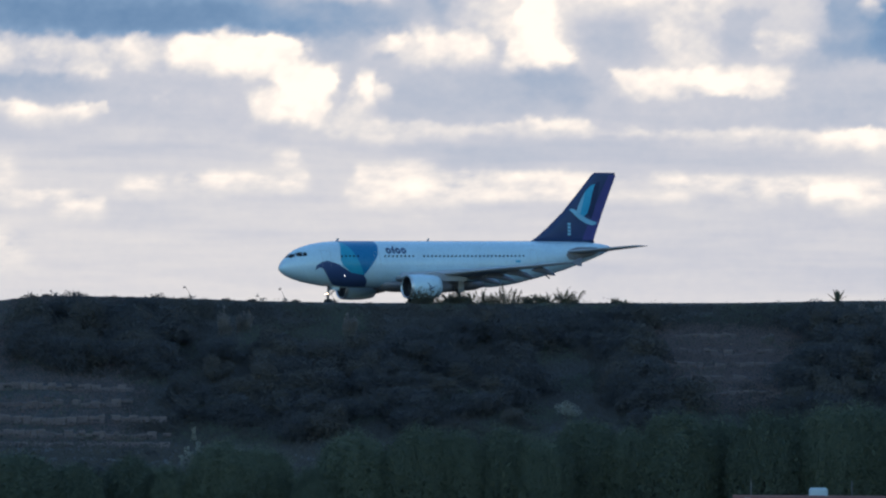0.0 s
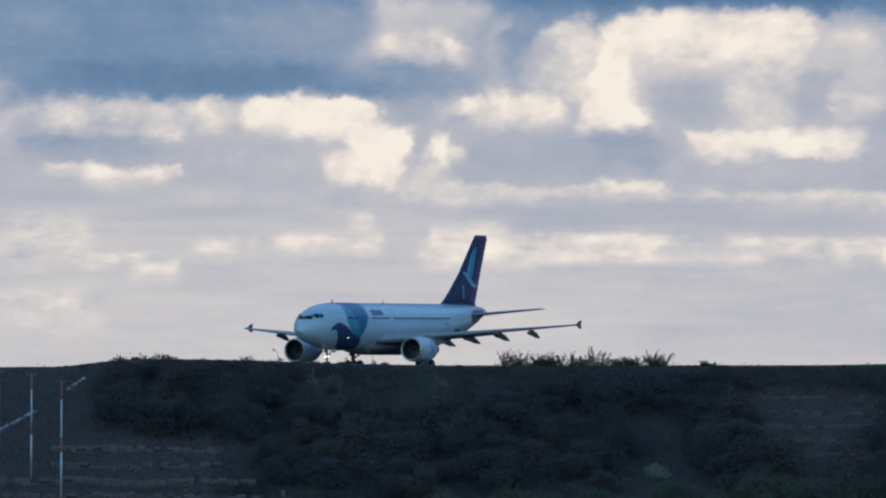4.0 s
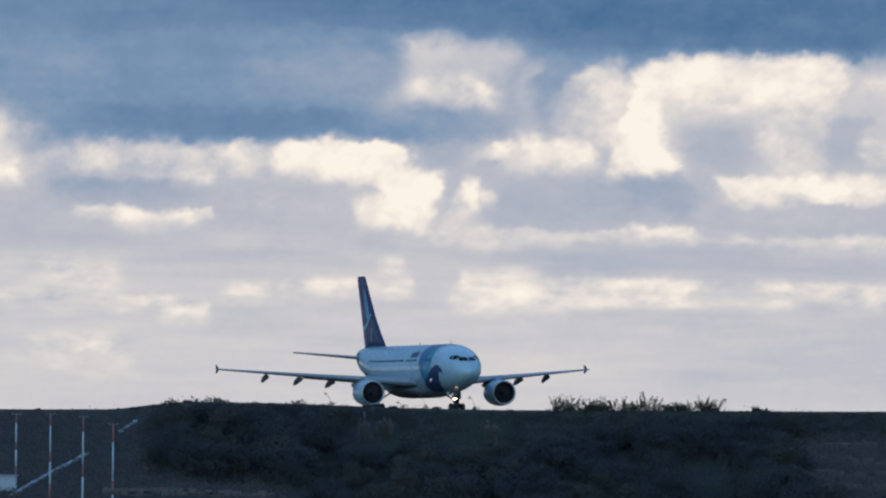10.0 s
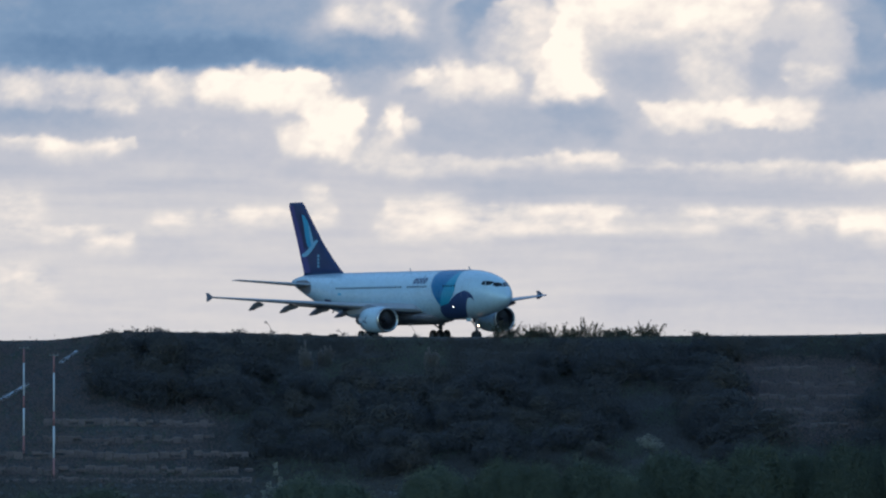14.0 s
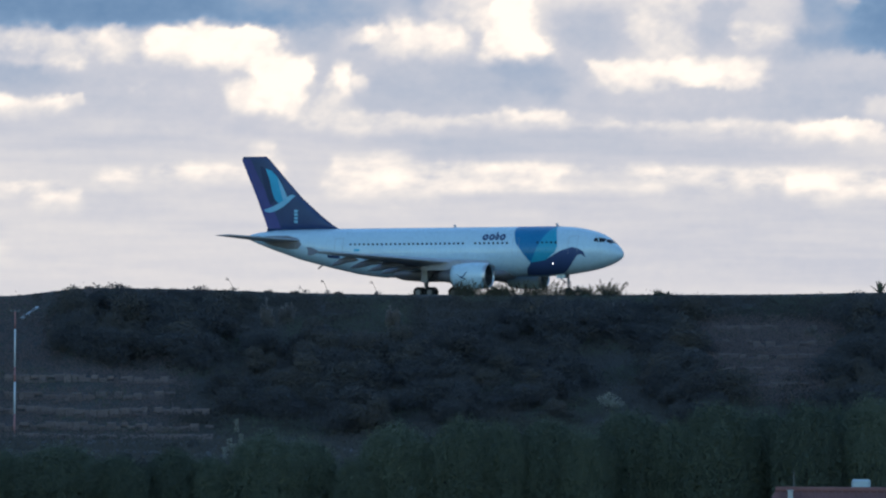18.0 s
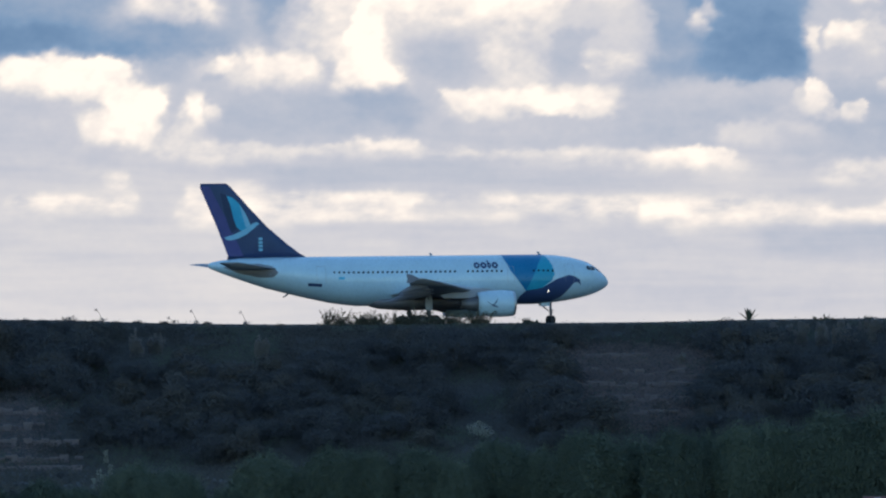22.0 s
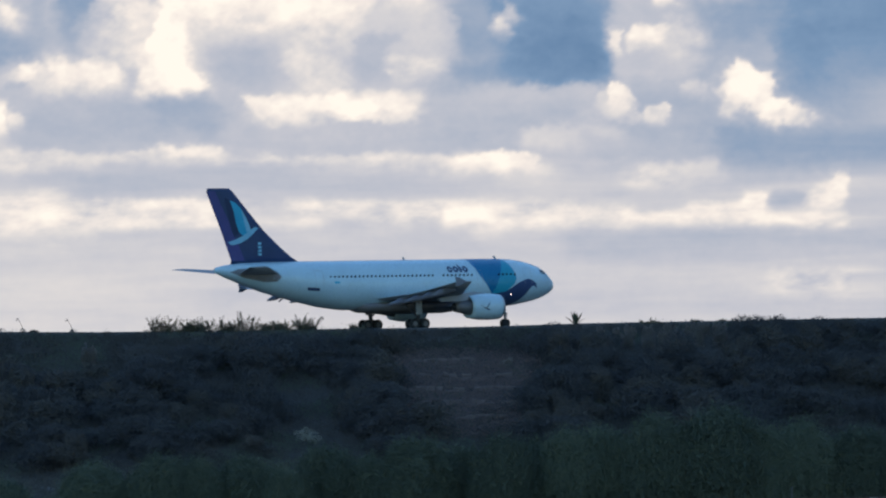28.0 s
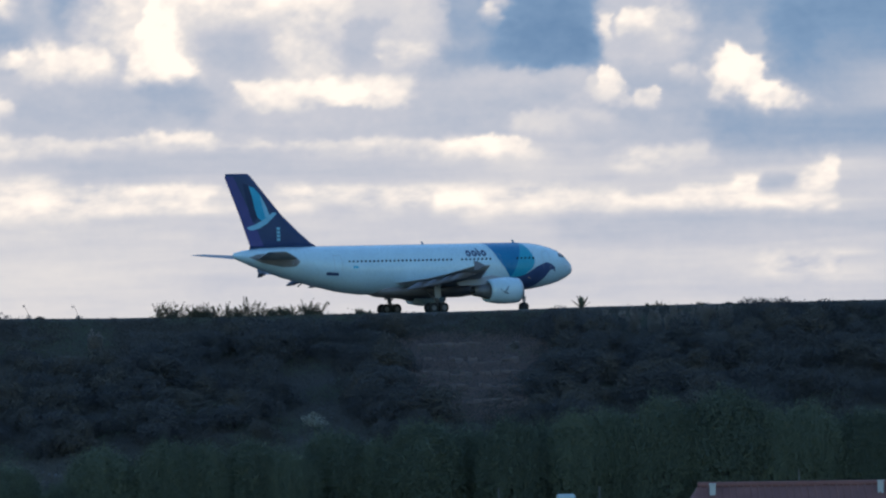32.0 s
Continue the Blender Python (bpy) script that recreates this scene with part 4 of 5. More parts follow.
LEAF_BROWN = leafy("dry_brown_grass", (0.121, 0.090, 0.088), (0.176, 0.130, 0.121), 0.3, 0.3)
LEAF_DRY = leafy("dry_pale_stems", (0.14, 0.127, 0.124), (0.25, 0.22, 0.207), 0.3, 0.3)
LEAF_WISP = leafy("grey_olive_sprays", (0.10, 0.094, 0.07), (0.17, 0.16, 0.12), 0.3, 0.5)
LEAF_PALE = leafy("pale_blossom", (0.17, 0.17, 0.145), (0.30, 0.30, 0.26))
BARK = surface("bark", (0.03, 0.025, 0.02), (0.06, 0.05, 0.04), 3, 20, rough=0.9, bump=0.4)


def leaves(spots, size, rng, face=0.0):
    """Many small bent leaves at the given spots: along the given way, or, where face is set, lying across it."""
    verts, faces = [], []
    for p, out in spots:
        wild = Vector((rng.gauss(0, 1), rng.gauss(0, 1), rng.gauss(0, 1)))
        other = Vector((rng.gauss(0, 1), rng.gauss(0, 1), rng.gauss(0, 1)))
        if face:
            up = (wild + face * out).normalized()
            d = up.cross(other).normalized()
            side = up.cross(d)
        else:
            d = (wild + 1.2 * out).normalized()
            side = d.cross(other).normalized()
            up = d.cross(side)
        ln, w = size * rng.uniform(0.6, 1.3), size * rng.uniform(0.25, 0.45)
        bend = up * w * 0.3
        k = len(verts)
        verts += [p, p + d * ln * 0.5 + side * w - bend, p + d * ln, p + d * ln * 0.5 - side * w - bend]
        faces += [(k, k + 1, k + 2), (k, k + 2, k + 3)]
    return verts, faces


def leaf_mesh(name, spots, size, material, rng, face=0.0):
    v, f = leaves(spots, size, rng, face)
    me = bpy.data.meshes.new(name)
    me.from_pydata(v, [], f)
    me.materials.append(material)
    return me


def clumps(rng, centres, count):
    """Leaf spots scattered over the outer half of clumps (centre, radius, flatness)."""
    spots = []
    for c, r, tall in centres:
        for _ in range(count):
            d = Vector((rng.gauss(0, 1), rng.gauss(0, 1), rng.gauss(0, 1))).normalized()
            q = r * rng.uniform(0.45, 1.0) ** 0.5
            spots.append((c + Vector((d.x * q, d.y * q, d.z * q * tall)), d))
    return spots


def tree(seed, height, spread):
    """A tall tree, leafy almost to the ground: an uneven column of clumps round a dark heart."""
    rng = random.Random(seed)
    root = new("tree")
    bm = bmesh.new()
    lean = Vector((rng.uniform(-0.2, 0.2), rng.uniform(-0.2, 0.2), 0))
    prev, r = Vector((0, 0, -0.3)), 0.22
    for k in range(1, 6):
        nxt = Vector((0, 0, height * 0.15 * k)) + lean * k * 0.5
        tube(bm, prev, nxt, r, r * 0.8, 8)
        prev, r = nxt, r * 0.8
    spots = []
    waist, wide = 0.60, spread / 2
    shift = Vector((seed * 7.0, seed * 3.0, 0))
    for k in range(52000):
        a = rng.uniform(0, 2 * math.pi)
        if rng.random() < 0.62:   # the round head
            e = math.asin(rng.random())
            girth, rise = math.cos(e), waist + (1 - waist) * math.sin(e)
            out = Vector((math.cos(a) * math.cos(e), math.sin(a) * math.cos(e), math.sin(e) * 0.8)).normalized()
        else:                     # drawn in towards the foot
            f = rng.random()
            girth, rise = 0.55 + 0.45 * math.sin(f * math.pi / 2), 0.03 + (waist - 0.03) * f
            out = Vector((math.cos(a), math.sin(a), -0.45 * (1 - f))).normalized()
        lump = 0.09 * noise.noise(out * 1.8 + shift) + 0.15 * noise.noise(Vector((out.x * 4.2, out.y * 4.2, rise * 5)) + shift)
        q = (1 + lump) * (1 - 0.16 * rng.random() ** 1.4) * (1 + (0.20 * rng.random() if rng.random() < 0.2 else 0))
        p = Vector((math.cos(a) * girth * wide * q, math.sin(a) * girth * wide * q, height * (waist + (rise - waist) * (q if rise > waist else 1))))
        spots.append((p + lean * 2 * rise, out))
    full = height / sorted(p.z for p, _ in spots)[-500]
    spots = [(Vector((p.x, p.y, p.z * full)), out) for p, out in spots]
    for k in range(12):
        a, z = rng.uniform(0, 2 * math.pi), rng.uniform(0.2, 0.8)
        tip = Vector((math.cos(a) * wide * 0.7, math.sin(a) * wide * 0.7, z * height)) + lean
        tube(bm, Vector((0, 0, z * height * 0.65)) + lean * z * 2, tip, 0.06, 0.02, 5)
    part("trunk", bm, BARK, root, "dark trunk and limbs")
    crown = new("crown", leaf_mesh("crown", spots, 0.088, LEAF_TREE, rng, 1.2))
    crown.parent = root
    heart = [(Vector((p.x * 0.87, p.y * 0.87, p.z * 0.965)), out) for p, out in spots[::7]]
    inner = new("inner_foliage", leaf_mesh("inner_foliage", heart, 0.26, LEAF_TREE, rng, 2.0))
    inner.parent = root
    return root


def shrub(seed, width, height, material, count=150, size=0.3, name="shrub"):
    rng = random.Random(seed)
    root = new(name)
    bm = bmesh.new()
    centres = []
    for k in range(11):
        a = rng.uniform(0, 2 * math.pi)
        q = rng.uniform(0.0, 0.42) * width
        tip = Vector((math.cos(a) * q, math.sin(a) * q * 0.8, height * rng.uniform(0.25, 0.85) * (1 - 0.7 * (q / width))))
        tube(bm, (tip.x * 0.15, tip.y * 0.15, -0.2), tip, 0.05, 0.015, 4)
        centres.append((tip, rng.uniform(0.16, 0.27) * width, rng.uniform(0.55, 0.9) * min(1.2, height / width * 1.6)))
    part("woody_base", bm, BARK, root)
    crown = new("foliage", leaf_mesh("foliage", clumps(rng, centres, count), size, material, rng, 1.6))
    crown.parent = root
    return root


def feathery(seed, width, height, material, stems=34, size=0.11, fan=0.95, base_leaves=0):
    """An open, wispy bush: fans of thin bent sprays with small leaves along them."""
    rng = random.Random(seed)
    root = new("wispy_bush")
    bm = bmesh.new()
    spots = []
    feet = [Vector((rng.uniform(-0.36, 0.36) * width, rng.uniform(-0.3, 0.3), -0.1)) for _ in range(6)]
    tall = [rng.uniform(0.5, 1.0) for _ in range(6)]
    for k in range(stems):
        a = rng.uniform(-1, 1)
        base = feet[k % 6]
        high = height * tall[k % 6] * rng.uniform(0.55, 1.0) * (1 - 0.35 * abs(a))
        top = base + Vector((a * high * fan, rng.uniform(-0.4, 0.4), high))
        mid = (base + top) / 2 + Vector((-0.07 * a * high, 0, 0.06 * high))
        tube(bm, base, mid, 0.014, 0.010, 4)
        tube(bm, mid, top, 0.010, 0.004, 4)
        for _ in range(60):
            f = rng.random() ** 0.8
            way = ((mid - base) if f < 0.5 else (top - mid)).normalized()
            loose = 0.13 * (1.1 - f)
            p = (base.lerp(mid, f * 2) if f < 0.5 else mid.lerp(top, f * 2 - 1)) + Vector((rng.gauss(0, loose), rng.gauss(0, loose), rng.gauss(0, 0.06)))
            spots.append((p, way * 0.7 + Vector((rng.choice((-0.7, 0.7)), 0, -0.1))))
    for k in range(int(base_leaves)):
        f = feet[k % 6]
        d = Vector((rng.gauss(0, 1), rng.gauss(0, 1), abs(rng.gauss(0, 1)))).normalized()
        q = rng.uniform(0.3, 1.0) * 0.36 * height * tall[k % 6]
        spots.append((f + Vector((d.x * q * 1.5, d.y * q, d.z * q * 1.3)), d))
    part("woody_base", bm, BARK, root)
    crown = new("foliage", leaf_mesh("foliage", spots, size, material, rng))
    crown.parent = root
    return root


def rosette(seed, blades, length, material):
    """A spiky plant of long stiff blades."""
    rng = random.Random(seed)
    root = new("spiky_plant")
    for k in range(blades):
        a, e = 2 * math.pi * k / blades + rng.uniform(-0.2, 0.2), radians(rng.uniform(38, 84))
        d = Vector((math.cos(a) * math.cos(e), math.sin(a) * math.cos(e), math.sin(e)))
        s = d.cross(Vector((0, 0, 1))).normalized()
        ln = length * rng.uniform(0.75, 1.1)
        bm = bmesh.new()
        loops = []
        for f, w in ((0, 0.08), (0.3, 0.17), (0.65, 0.13), (1.0, 0.01)):
            p = d * ln * f + Vector((0, 0, -0.14 * ln * f * f))
            loops.append([p - s * w, p + Vector((0, 0, 0.03)), p + s * w, p - Vector((0, 0, 0.02))])
        part("blade", rings(bm, loops), material, root)
    return root


def stalk(seed, height, material):
    """A tall dry stalk with a nodding head."""
    rng = random.Random(seed)
    root = new("dry_stalk")
    bm = bmesh.new()
    p = Vector((0, 0, -0.1))
    for k in range(5):
        q = p + Vector((-0.045 * k + rng.uniform(-0.03, 0.03), 0, height * 0.2))
        tube(bm, p, q, 0.035 - 0.004 * k, 0.031 - 0.004 * k, 5)
        p = q
    part("stem", bm, BARK, root)
    head = new("seed_head", leaf_mesh("seed_head", [(p + Vector((-0.1 + rng.gauss(0, 0.08), rng.gauss(0, 0.07), rng.gauss(0, 0.07))), Vector((-1, 0, 0.5))) for _ in range(36)], 0.10, material, rng))
    head.parent = root
    tagged(head, kind="stuff")
    low = new("basal_foliage", leaf_mesh("basal_foliage", [(Vector((rng.gauss(0, 0.2), rng.gauss(0, 0.2), rng.uniform(0, 0.4))), Vector((0, 0, 1))) for _ in range(40)], 0.2, material, rng))
    low.parent = root
    return root


def plant_at(kind, x, y, turn=0.0, size=1.0, sink=0.05):
    m = pose(x, y, ground_height(x, y) - sink, 0, 0, turn)
    kind.scale = (1, 1, 1)
    ob = copy_thing(kind, m)
    ob.scale = (size, size, size)
    return ob


def drop(kind):
    for o in (*kind.children_recursive, kind):
        bpy.data.objects.remove(o)


rng = random.Random(7)
# the row of trees in the valley
kinds = [tree(k, 7.2, 4.7) for k in range(5)]
for k in kinds:
    tagged(k, "tall rounded dark green tree in the valley row", "tree", "valley trees")
CROWNS = [  # along the row, height of the top, width
    (-36.5, -9.3, 4.4), (-33.0, -9.45, 4.6), (-29.2, -9.2, 4.4), (-25.1, -8.95, 5.6), (-21.8, -9.5, 3.4), (-19.2, -9.15, 3.6), (-16.6, -9.6, 3.2),
    (-13.2, -8.3, 4.6), (-10.9, -8.6, 3.8), (-8.5, -9.7, 3.2), (-5.5, -7.75, 5.0), (-2.1, -7.35, 4.4), (0.3, -7.55, 3.4), (2.7, -7.4, 4.2), (5.2, -8.0, 3.4),
    (7.9, -6.9, 4.4), (10.3, -7.45, 3.4), (12.9, -6.45, 5.0), (15.6, -6.95, 3.6), (17.4, -6.4, 4.0), (19.5, -6.65, 3.4), (21.3, -6.1, 4.2), (23.9, -5.95, 4.2),
    (26.4, -5.3, 4.8), (29.9, -4.9, 6.0), (32.7, -6.0, 4.0), (35.3, -5.75, 4.8), (38.3, -6.1, 4.4), (41.6, -6.0, 4.6),
]
for x, top, width in CROWNS:
    y = 515 + rng.uniform(-2.5, 2.5)
    rise = (top - 0.1 - ground_height(x, y)) / 7.15
    plant_at(kinds[rng.randrange(5)], x, y, rng.uniform(0, 360)).scale = (width * 1.02 / 4.7, width * 1.02 / 4.7, rise)
x = -37.0
while x < 45:
    y = 530 + rng.uniform(-2.5, 2.5)
    rise = (line([(a, b) for a, b, _ in CROWNS], x * 515 / y) - rng.uniform(1.9, 3.2) - ground_height(x, y)) / 7.15
    plant_at(kinds[rng.randrange(5)], x, y, rng.uniform(0, 360)).scale = (rise * 0.9, rise * 0.9, rise)
    x += rng.uniform(2.6, 4.2)
for k in kinds:
    drop(k)

# dark shrubs on the embankment, in dense masses
kinds = [shrub(20 + k, 4.2, 2.6, LEAF_DARK if k < 4 else LEAF_DULL, 460, 0.14) for k in range(6)]
for k in kinds:
    tagged(k, "dense dark green shrub on the embankment", "shrub", "embankment shrubs")
MASSES = ((-35, -4.2, 12, 4.2), (-25.5, -9.8, 4.5, 3.4), (-14.5, -8.4, 7.5, 4.2), (0, -8.2, 8.5, 5.4), (18.5, -9.2, 4.2, 3.8), (34, -9.2, 5.5, 2.6),
          (40.5, -4.4, 4.6, 4.0), (8.5, -3.2, 11.5, 2.6), (52, -7.0, 7, 2.6), (62, -4.5, 8, 4.5), (72, -6, 8, 6), (49, -9.5, 7, 3.0))
CLEARINGS = ((10.9, 3.2, 868, 894), (-23.2, 2.6, 915, 940), (-11.6, 2.6, 915, 940), (49.5, 7.6, 926, 947))   # in front of the pale and dry bushes
count, low_spots = 0, []
while count < 285 or len(low_spots) < 260000:
    x, y = rng.uniform(-56, 80), rng.uniform(872, 949)
    if x < -33 and (y < 903 or x < -47):
        continue
    z = ground_height(x, y)
    near = min(math.hypot((x - cx) / rx, (z - cz) / rz) for cx, cz, rx, rz in MASSES)
    if near > 1.05 and (x < -31 and z < -7 or 20 < x < 34 and -10 < z < -2.5 or 8 < x < 14 and -10.5 < z < -4.5):
        continue
    if any(abs(x - cx) < w and y0 < y < y1 for cx, w, y0, y1 in CLEARINGS):
        continue
    room = (line(CREST, x) + 0.32 - z) / 2.4
    if near + rng.gauss(0, 0.22) < 0.95 and count < 285:
        count += 1
        plant_at(kinds[rng.randrange(6)], x, y, rng.uniform(0, 360), min(room, rng.uniform(1.0, 1.8)), 0.4)
    elif len(low_spots) < 260000:
        r = min(room, rng.uniform(0.35, 1.0)) * 1.5
        for _ in range(int(130 * r + 40)):
            d = Vector((rng.gauss(0, 1), rng.gauss(0, 1), abs(rng.gauss(0, 0.8)))).normalized()
            q = r * rng.uniform(0.6, 1.0) * (1 + 0.3 * noise.noise(d * 2 + Vector((x, y, 0))))
            low_spots.append((Vector((x + d.x * q * 1.25, y + d.y * q, z - 0.1 + d.z * q)), d))
tagged(new("low_thicket", leaf_mesh("low_thicket", low_spots, 0.20, LEAF_BRAMBLE, rng, 2.2)), "low dark thicket between the shrubs of the embankment", "thicket", kind="stuff")
# scrub at the foot
for _ in range(20):
    x, y = rng.uniform(-50, 70), rng.uniform(690, 868)
    plant_at(kinds[rng.randrange(6)], x, y, rng.uniform(0, 360), rng.uniform(0.4, 0.8), 0.2)
for k in kinds:
    drop(k)


# rank grass and bramble that cover the whole face
def scrub(name, count, x0, x1, y0, y1, size, material, seed, cover, thin=0.75):
    rg = random.Random(seed)
    spots = []
    out = Vector((0, -0.75, 0.66))
    while len(spots) < count:
        x, y = rg.uniform(x0, x1), rg.uniform(y0, y1)
        if noise.noise((x * 0.11, y * 0.09, seed)) < cover:
            continue
        if thin and (x < -44 or (-50 < x < -33 and y < 905) or (20 < x < 36 and 890 < y < 930)) and rg.random() < thin:
            continue
        z = ground_height(x, y)
        tall = 0.09 if y > 948 else 0.30
        for _ in range(6):
            spots.append((Vector((x + rg.gauss(0, 0.3), y + rg.gauss(0, 0.3), z - 0.05 + abs(rg.gauss(0, tall)))), out))
    return new(name, leaf_mesh(name, spots, size, material, rg, 3.0))


tagged(scrub("bramble", 400000, -66, 84, 869, 951, 0.17, LEAF_BRAMBLE, 3, -0.9), "low dark bramble covering the embankment", "undergrowth", kind="stuff")
tagged(scrub("rank_grass", 110000, -62, 84, 869, 950, 0.18, LEAF_GREEN, 5, 0.05), "rank green grass in patches on the embankment", "grass", kind="stuff")
tagged(scrub("dry_grass", 120000, -90, -31, 866, 951, 0.17, LEAF_BROWN, 6, -0.5, 0), "brownish dry grass on the terraced slope", "grass", kind="stuff")
tagged(scrub("withered_grass", 60000, 19, 36, 886, 936, 0.17, LEAF_BROWN, 7, -0.5, 0), "reddish withered grass between terrace walls", "grass", kind="stuff")
tagged(scrub("valley_scrub", 200000, -62, 76, 440, 872, 0.34, LEAF_VALLEY, 8, -0.95, 0), "low green growth on the valley floor", "grass", kind="stuff")
# low growth along the crest
kinds = [shrub(60 + k, 2.0, 0.7, LEAF_DULL, 90, 0.13, "grass_tuft") for k in range(4)]
for k in kinds:
    tagged(k, "low ragged grass tuft on the embankment crest", "grass tuft", "crest growth")
x = -60.0
while x < 80:
    plant_at(kinds[rng.randrange(4)], x, 951 + rng.uniform(-2.5, 0.5), rng.uniform(0, 360), rng.uniform(0.2, 0.75 if x < -15 else 0.5), 0.12)
    x += rng.uniform(0.7, 2.2)
for k in kinds:
    drop(k)

# wispy bushes on the crest
for seed, x, w, h in ((1, -3.6, 3.4, 2.3), (2, -1.0, 2.2, 1.5), (3, 1.3, 3.4, 1.8), (4, 4.4, 3.8, 2.3), (5, 7.0, 2.2, 1.3), (6, 9.2, 2.8, 1.6), (7, 12.2, 3.0, 2.0), (8, 17.3, 1.8, 0.9)):
    b = feathery(seed, w * 1.05, h * 1.2, LEAF_WISP, 54, 0.12, 1.0, 1100)
    b.matrix_basis = pose(x, 951, ground_height(x, 951) - 0.1)
    tagged(b, "wispy dark bush on the crest against the sky", "bush", "crest bushes")
spike = rosette(3, 13, 1.75, LEAF_GREEN)
spike.matrix_basis = pose(40.6, 951, ground_height(40.6, 951))
tagged(spike, "spiky dark agave-like plant on the crest", "plant")
for seed, x, w, h in ((11, 48.4, 2.4, 0.9), (12, 53.5, 1.6, 0.7), (13, 56.5, 1.4, 0.8), (14, 62.0, 2.2, 0.6)):
    b = feathery(seed, w, h, LEAF_WISP, 20)
    b.matrix_basis = pose(x, 951, ground_height(x, 951) - 0.1)
    tagged(b, "low dark tuft on the crest", "tuft", "crest tufts")
for seed, x, h in ((1, -28.6, 1.45), (2, -18.5, 1.55), (3, -13.2, 1.5), (4, -20.8, 0.8), (5, -43.0, 0.7)):
    b = stalk(seed, h, LEAF_DRY)
    b.matrix_basis = pose(x, 951, ground_height(x, 951))
    tagged(b, "dry nodding stalk standing on the crest", "plant", "crest stalks")
for k in range(16):
    x, y = 41.5 + 0.95 * k + 0.4 * math.sin(k * 2.4), 941 if k % 2 else 934
    b = feathery(80 + k, 1.5, (2.2 if k % 2 else 2.9) + 0.5 * math.sin(k * 1.7), LEAF_DRY, 44, 0.17, 0.22)
    b.matrix_basis = pose(x, y, ground_height(x, y) - 0.1)
    tagged(b, "pale withered reeds just below the crest", "reeds", "withered reeds")
# pale dry bushes below the crest, white plumes and blossom lower down
for seed, x, z, w, h in ((31, -24.0, -2.8, 1.8, 3.4), (32, -22.3, -2.6, 1.6, 3.2), (33, -11.6, -2.8, 3.0, 3.4), (34, 32.0, -3.4, 2.0, 1.6)):
    y = slope_y(x, z)
    b = feathery(seed, w, h, LEAF_DRY, 70, 0.18, 0.3)
    b.matrix_basis = pose(x, y - 3.0, ground_height(x, y - 3.0) - 0.05)
    tagged(b, "tall dry straw-coloured bush below the crest", "bush", "dry bushes")
for seed, x, y, top in ((1, -15.35, 520, -7.5), (2, -15.12, 520, -8.3), (3, -15.75, 519, -8.6), (4, -16.0, 518, -9.1), (5, -15.45, 519, -8.9)):
    rg = random.Random(seed)
    root = new("white_plume")
    bm = bmesh.new()
    tube(bm, (0, 0, -4.5), (0, 0, 0), 0.04, 0.02, 5)
    part("stem", bm, BARK, root)
    hd = new("plume", leaf_mesh("plume", [(Vector((rg.gauss(0, 0.055), rg.gauss(0, 0.055), -rg.uniform(0, 0.7))), Vector((0, 0, 1))) for _ in range(90)], 0.13, LEAF_PALE, rg))
    hd.parent = root
    root.location = (x, y, top)
    tagged(root, "tall white flowering plume among the trees", "plant", "white plumes")
b = shrub(71, 3.0, 1.9, LEAF_PALE, 90, 0.15)
b.matrix_basis = pose(10.85, slope_y(10.85, -11.0) - 1.0, ground_height(10.85, slope_y(10.85, -11.0) - 1.0) - 0.05)
tagged(b, "pale flowering shrub on the embankment", "shrub")

# ---- terrace walls on the embankment ----
STONE = surface("weathered_terrace_stone", (0.108, 0.083, 0.082), (0.158, 0.12, 0.116), 0.7, 5, rough=0.95, bump=0.3, spread=0.2, random_tint=0.15)


def terrace(x0, x1, z, height, seed):
    """A low dry-stone wall that follows the slope, in uneven courses with gaps."""
    rg = random.Random(seed)
    bm = bmesh.new()
    x = x0
    while x < x1:
        w = rg.uniform(0.45, 1.1)
        sway = 0.30 * noise.noise((x * 0.16, z, 2.0))
        y = slope_y(x, z + sway)
        for row in range(round(height / 0.26)):
            d = rg.uniform(-0.03, 0.03)
            h = 0.26 * row + rg.uniform(-0.05, 0.05)
            if rg.random() < 0.15 * row + 0.9 * noise.noise((x * 0.22, z * 3, 5.0)):
                continue
            box(bm, x + d, y - 0.8 + 0.08 * row + d, z + sway - 0.2 + h, x + w - 0.03 + d, y + 0.5, z + sway - 0.2 + h + rg.uniform(0.27, 0.36), 0.05)
        x += w
    ob = part("terrace_wall", bm, STONE)
    return tagged(ob, "low pinkish-grey dry-stone terrace wall on the embankment", "wall", "terrace walls")


for k, (z, a, b) in enumerate(((-8.7, -50.0, -32.0), (-10.3, -49.5, -33.0), (-11.8, -58.0, -29.5), (-13.2, -57.0, -28.0), (-14.2, -52.0, -29.0))):
    terrace(a, b, z, 0.80, k)
for k, (z, a, b) in enumerate(((-3.4, 22.5, 29.0), (-4.9, 21.5, 32.0), (-6.3, 20.5, 34.0), (-7.7, 22.0, 33.5), (-9.0, 23.0, 31.0))):
    terrace(a, b, z, 0.75, 20 + k)

# ---- approach-light masts, drain wall, hut ----
MAST_RED = surface("mast_red_paint", (0.30, 0.12, 0.12), (0.38, 0.17, 0.16), 2, 15, rough=0.6, bump=0.03)
MAST_WHITE = surface("mast_white_paint", (0.48, 0.50, 0.53), (0.62, 0.64, 0.67), 2, 15, rough=0.6, bump=0.03)
CONCRETE = surface("pale_concrete", (0.36, 0.38, 0.40), (0.50, 0.52, 0.55), 0.8, 7, rough=0.85, bump=0.1)


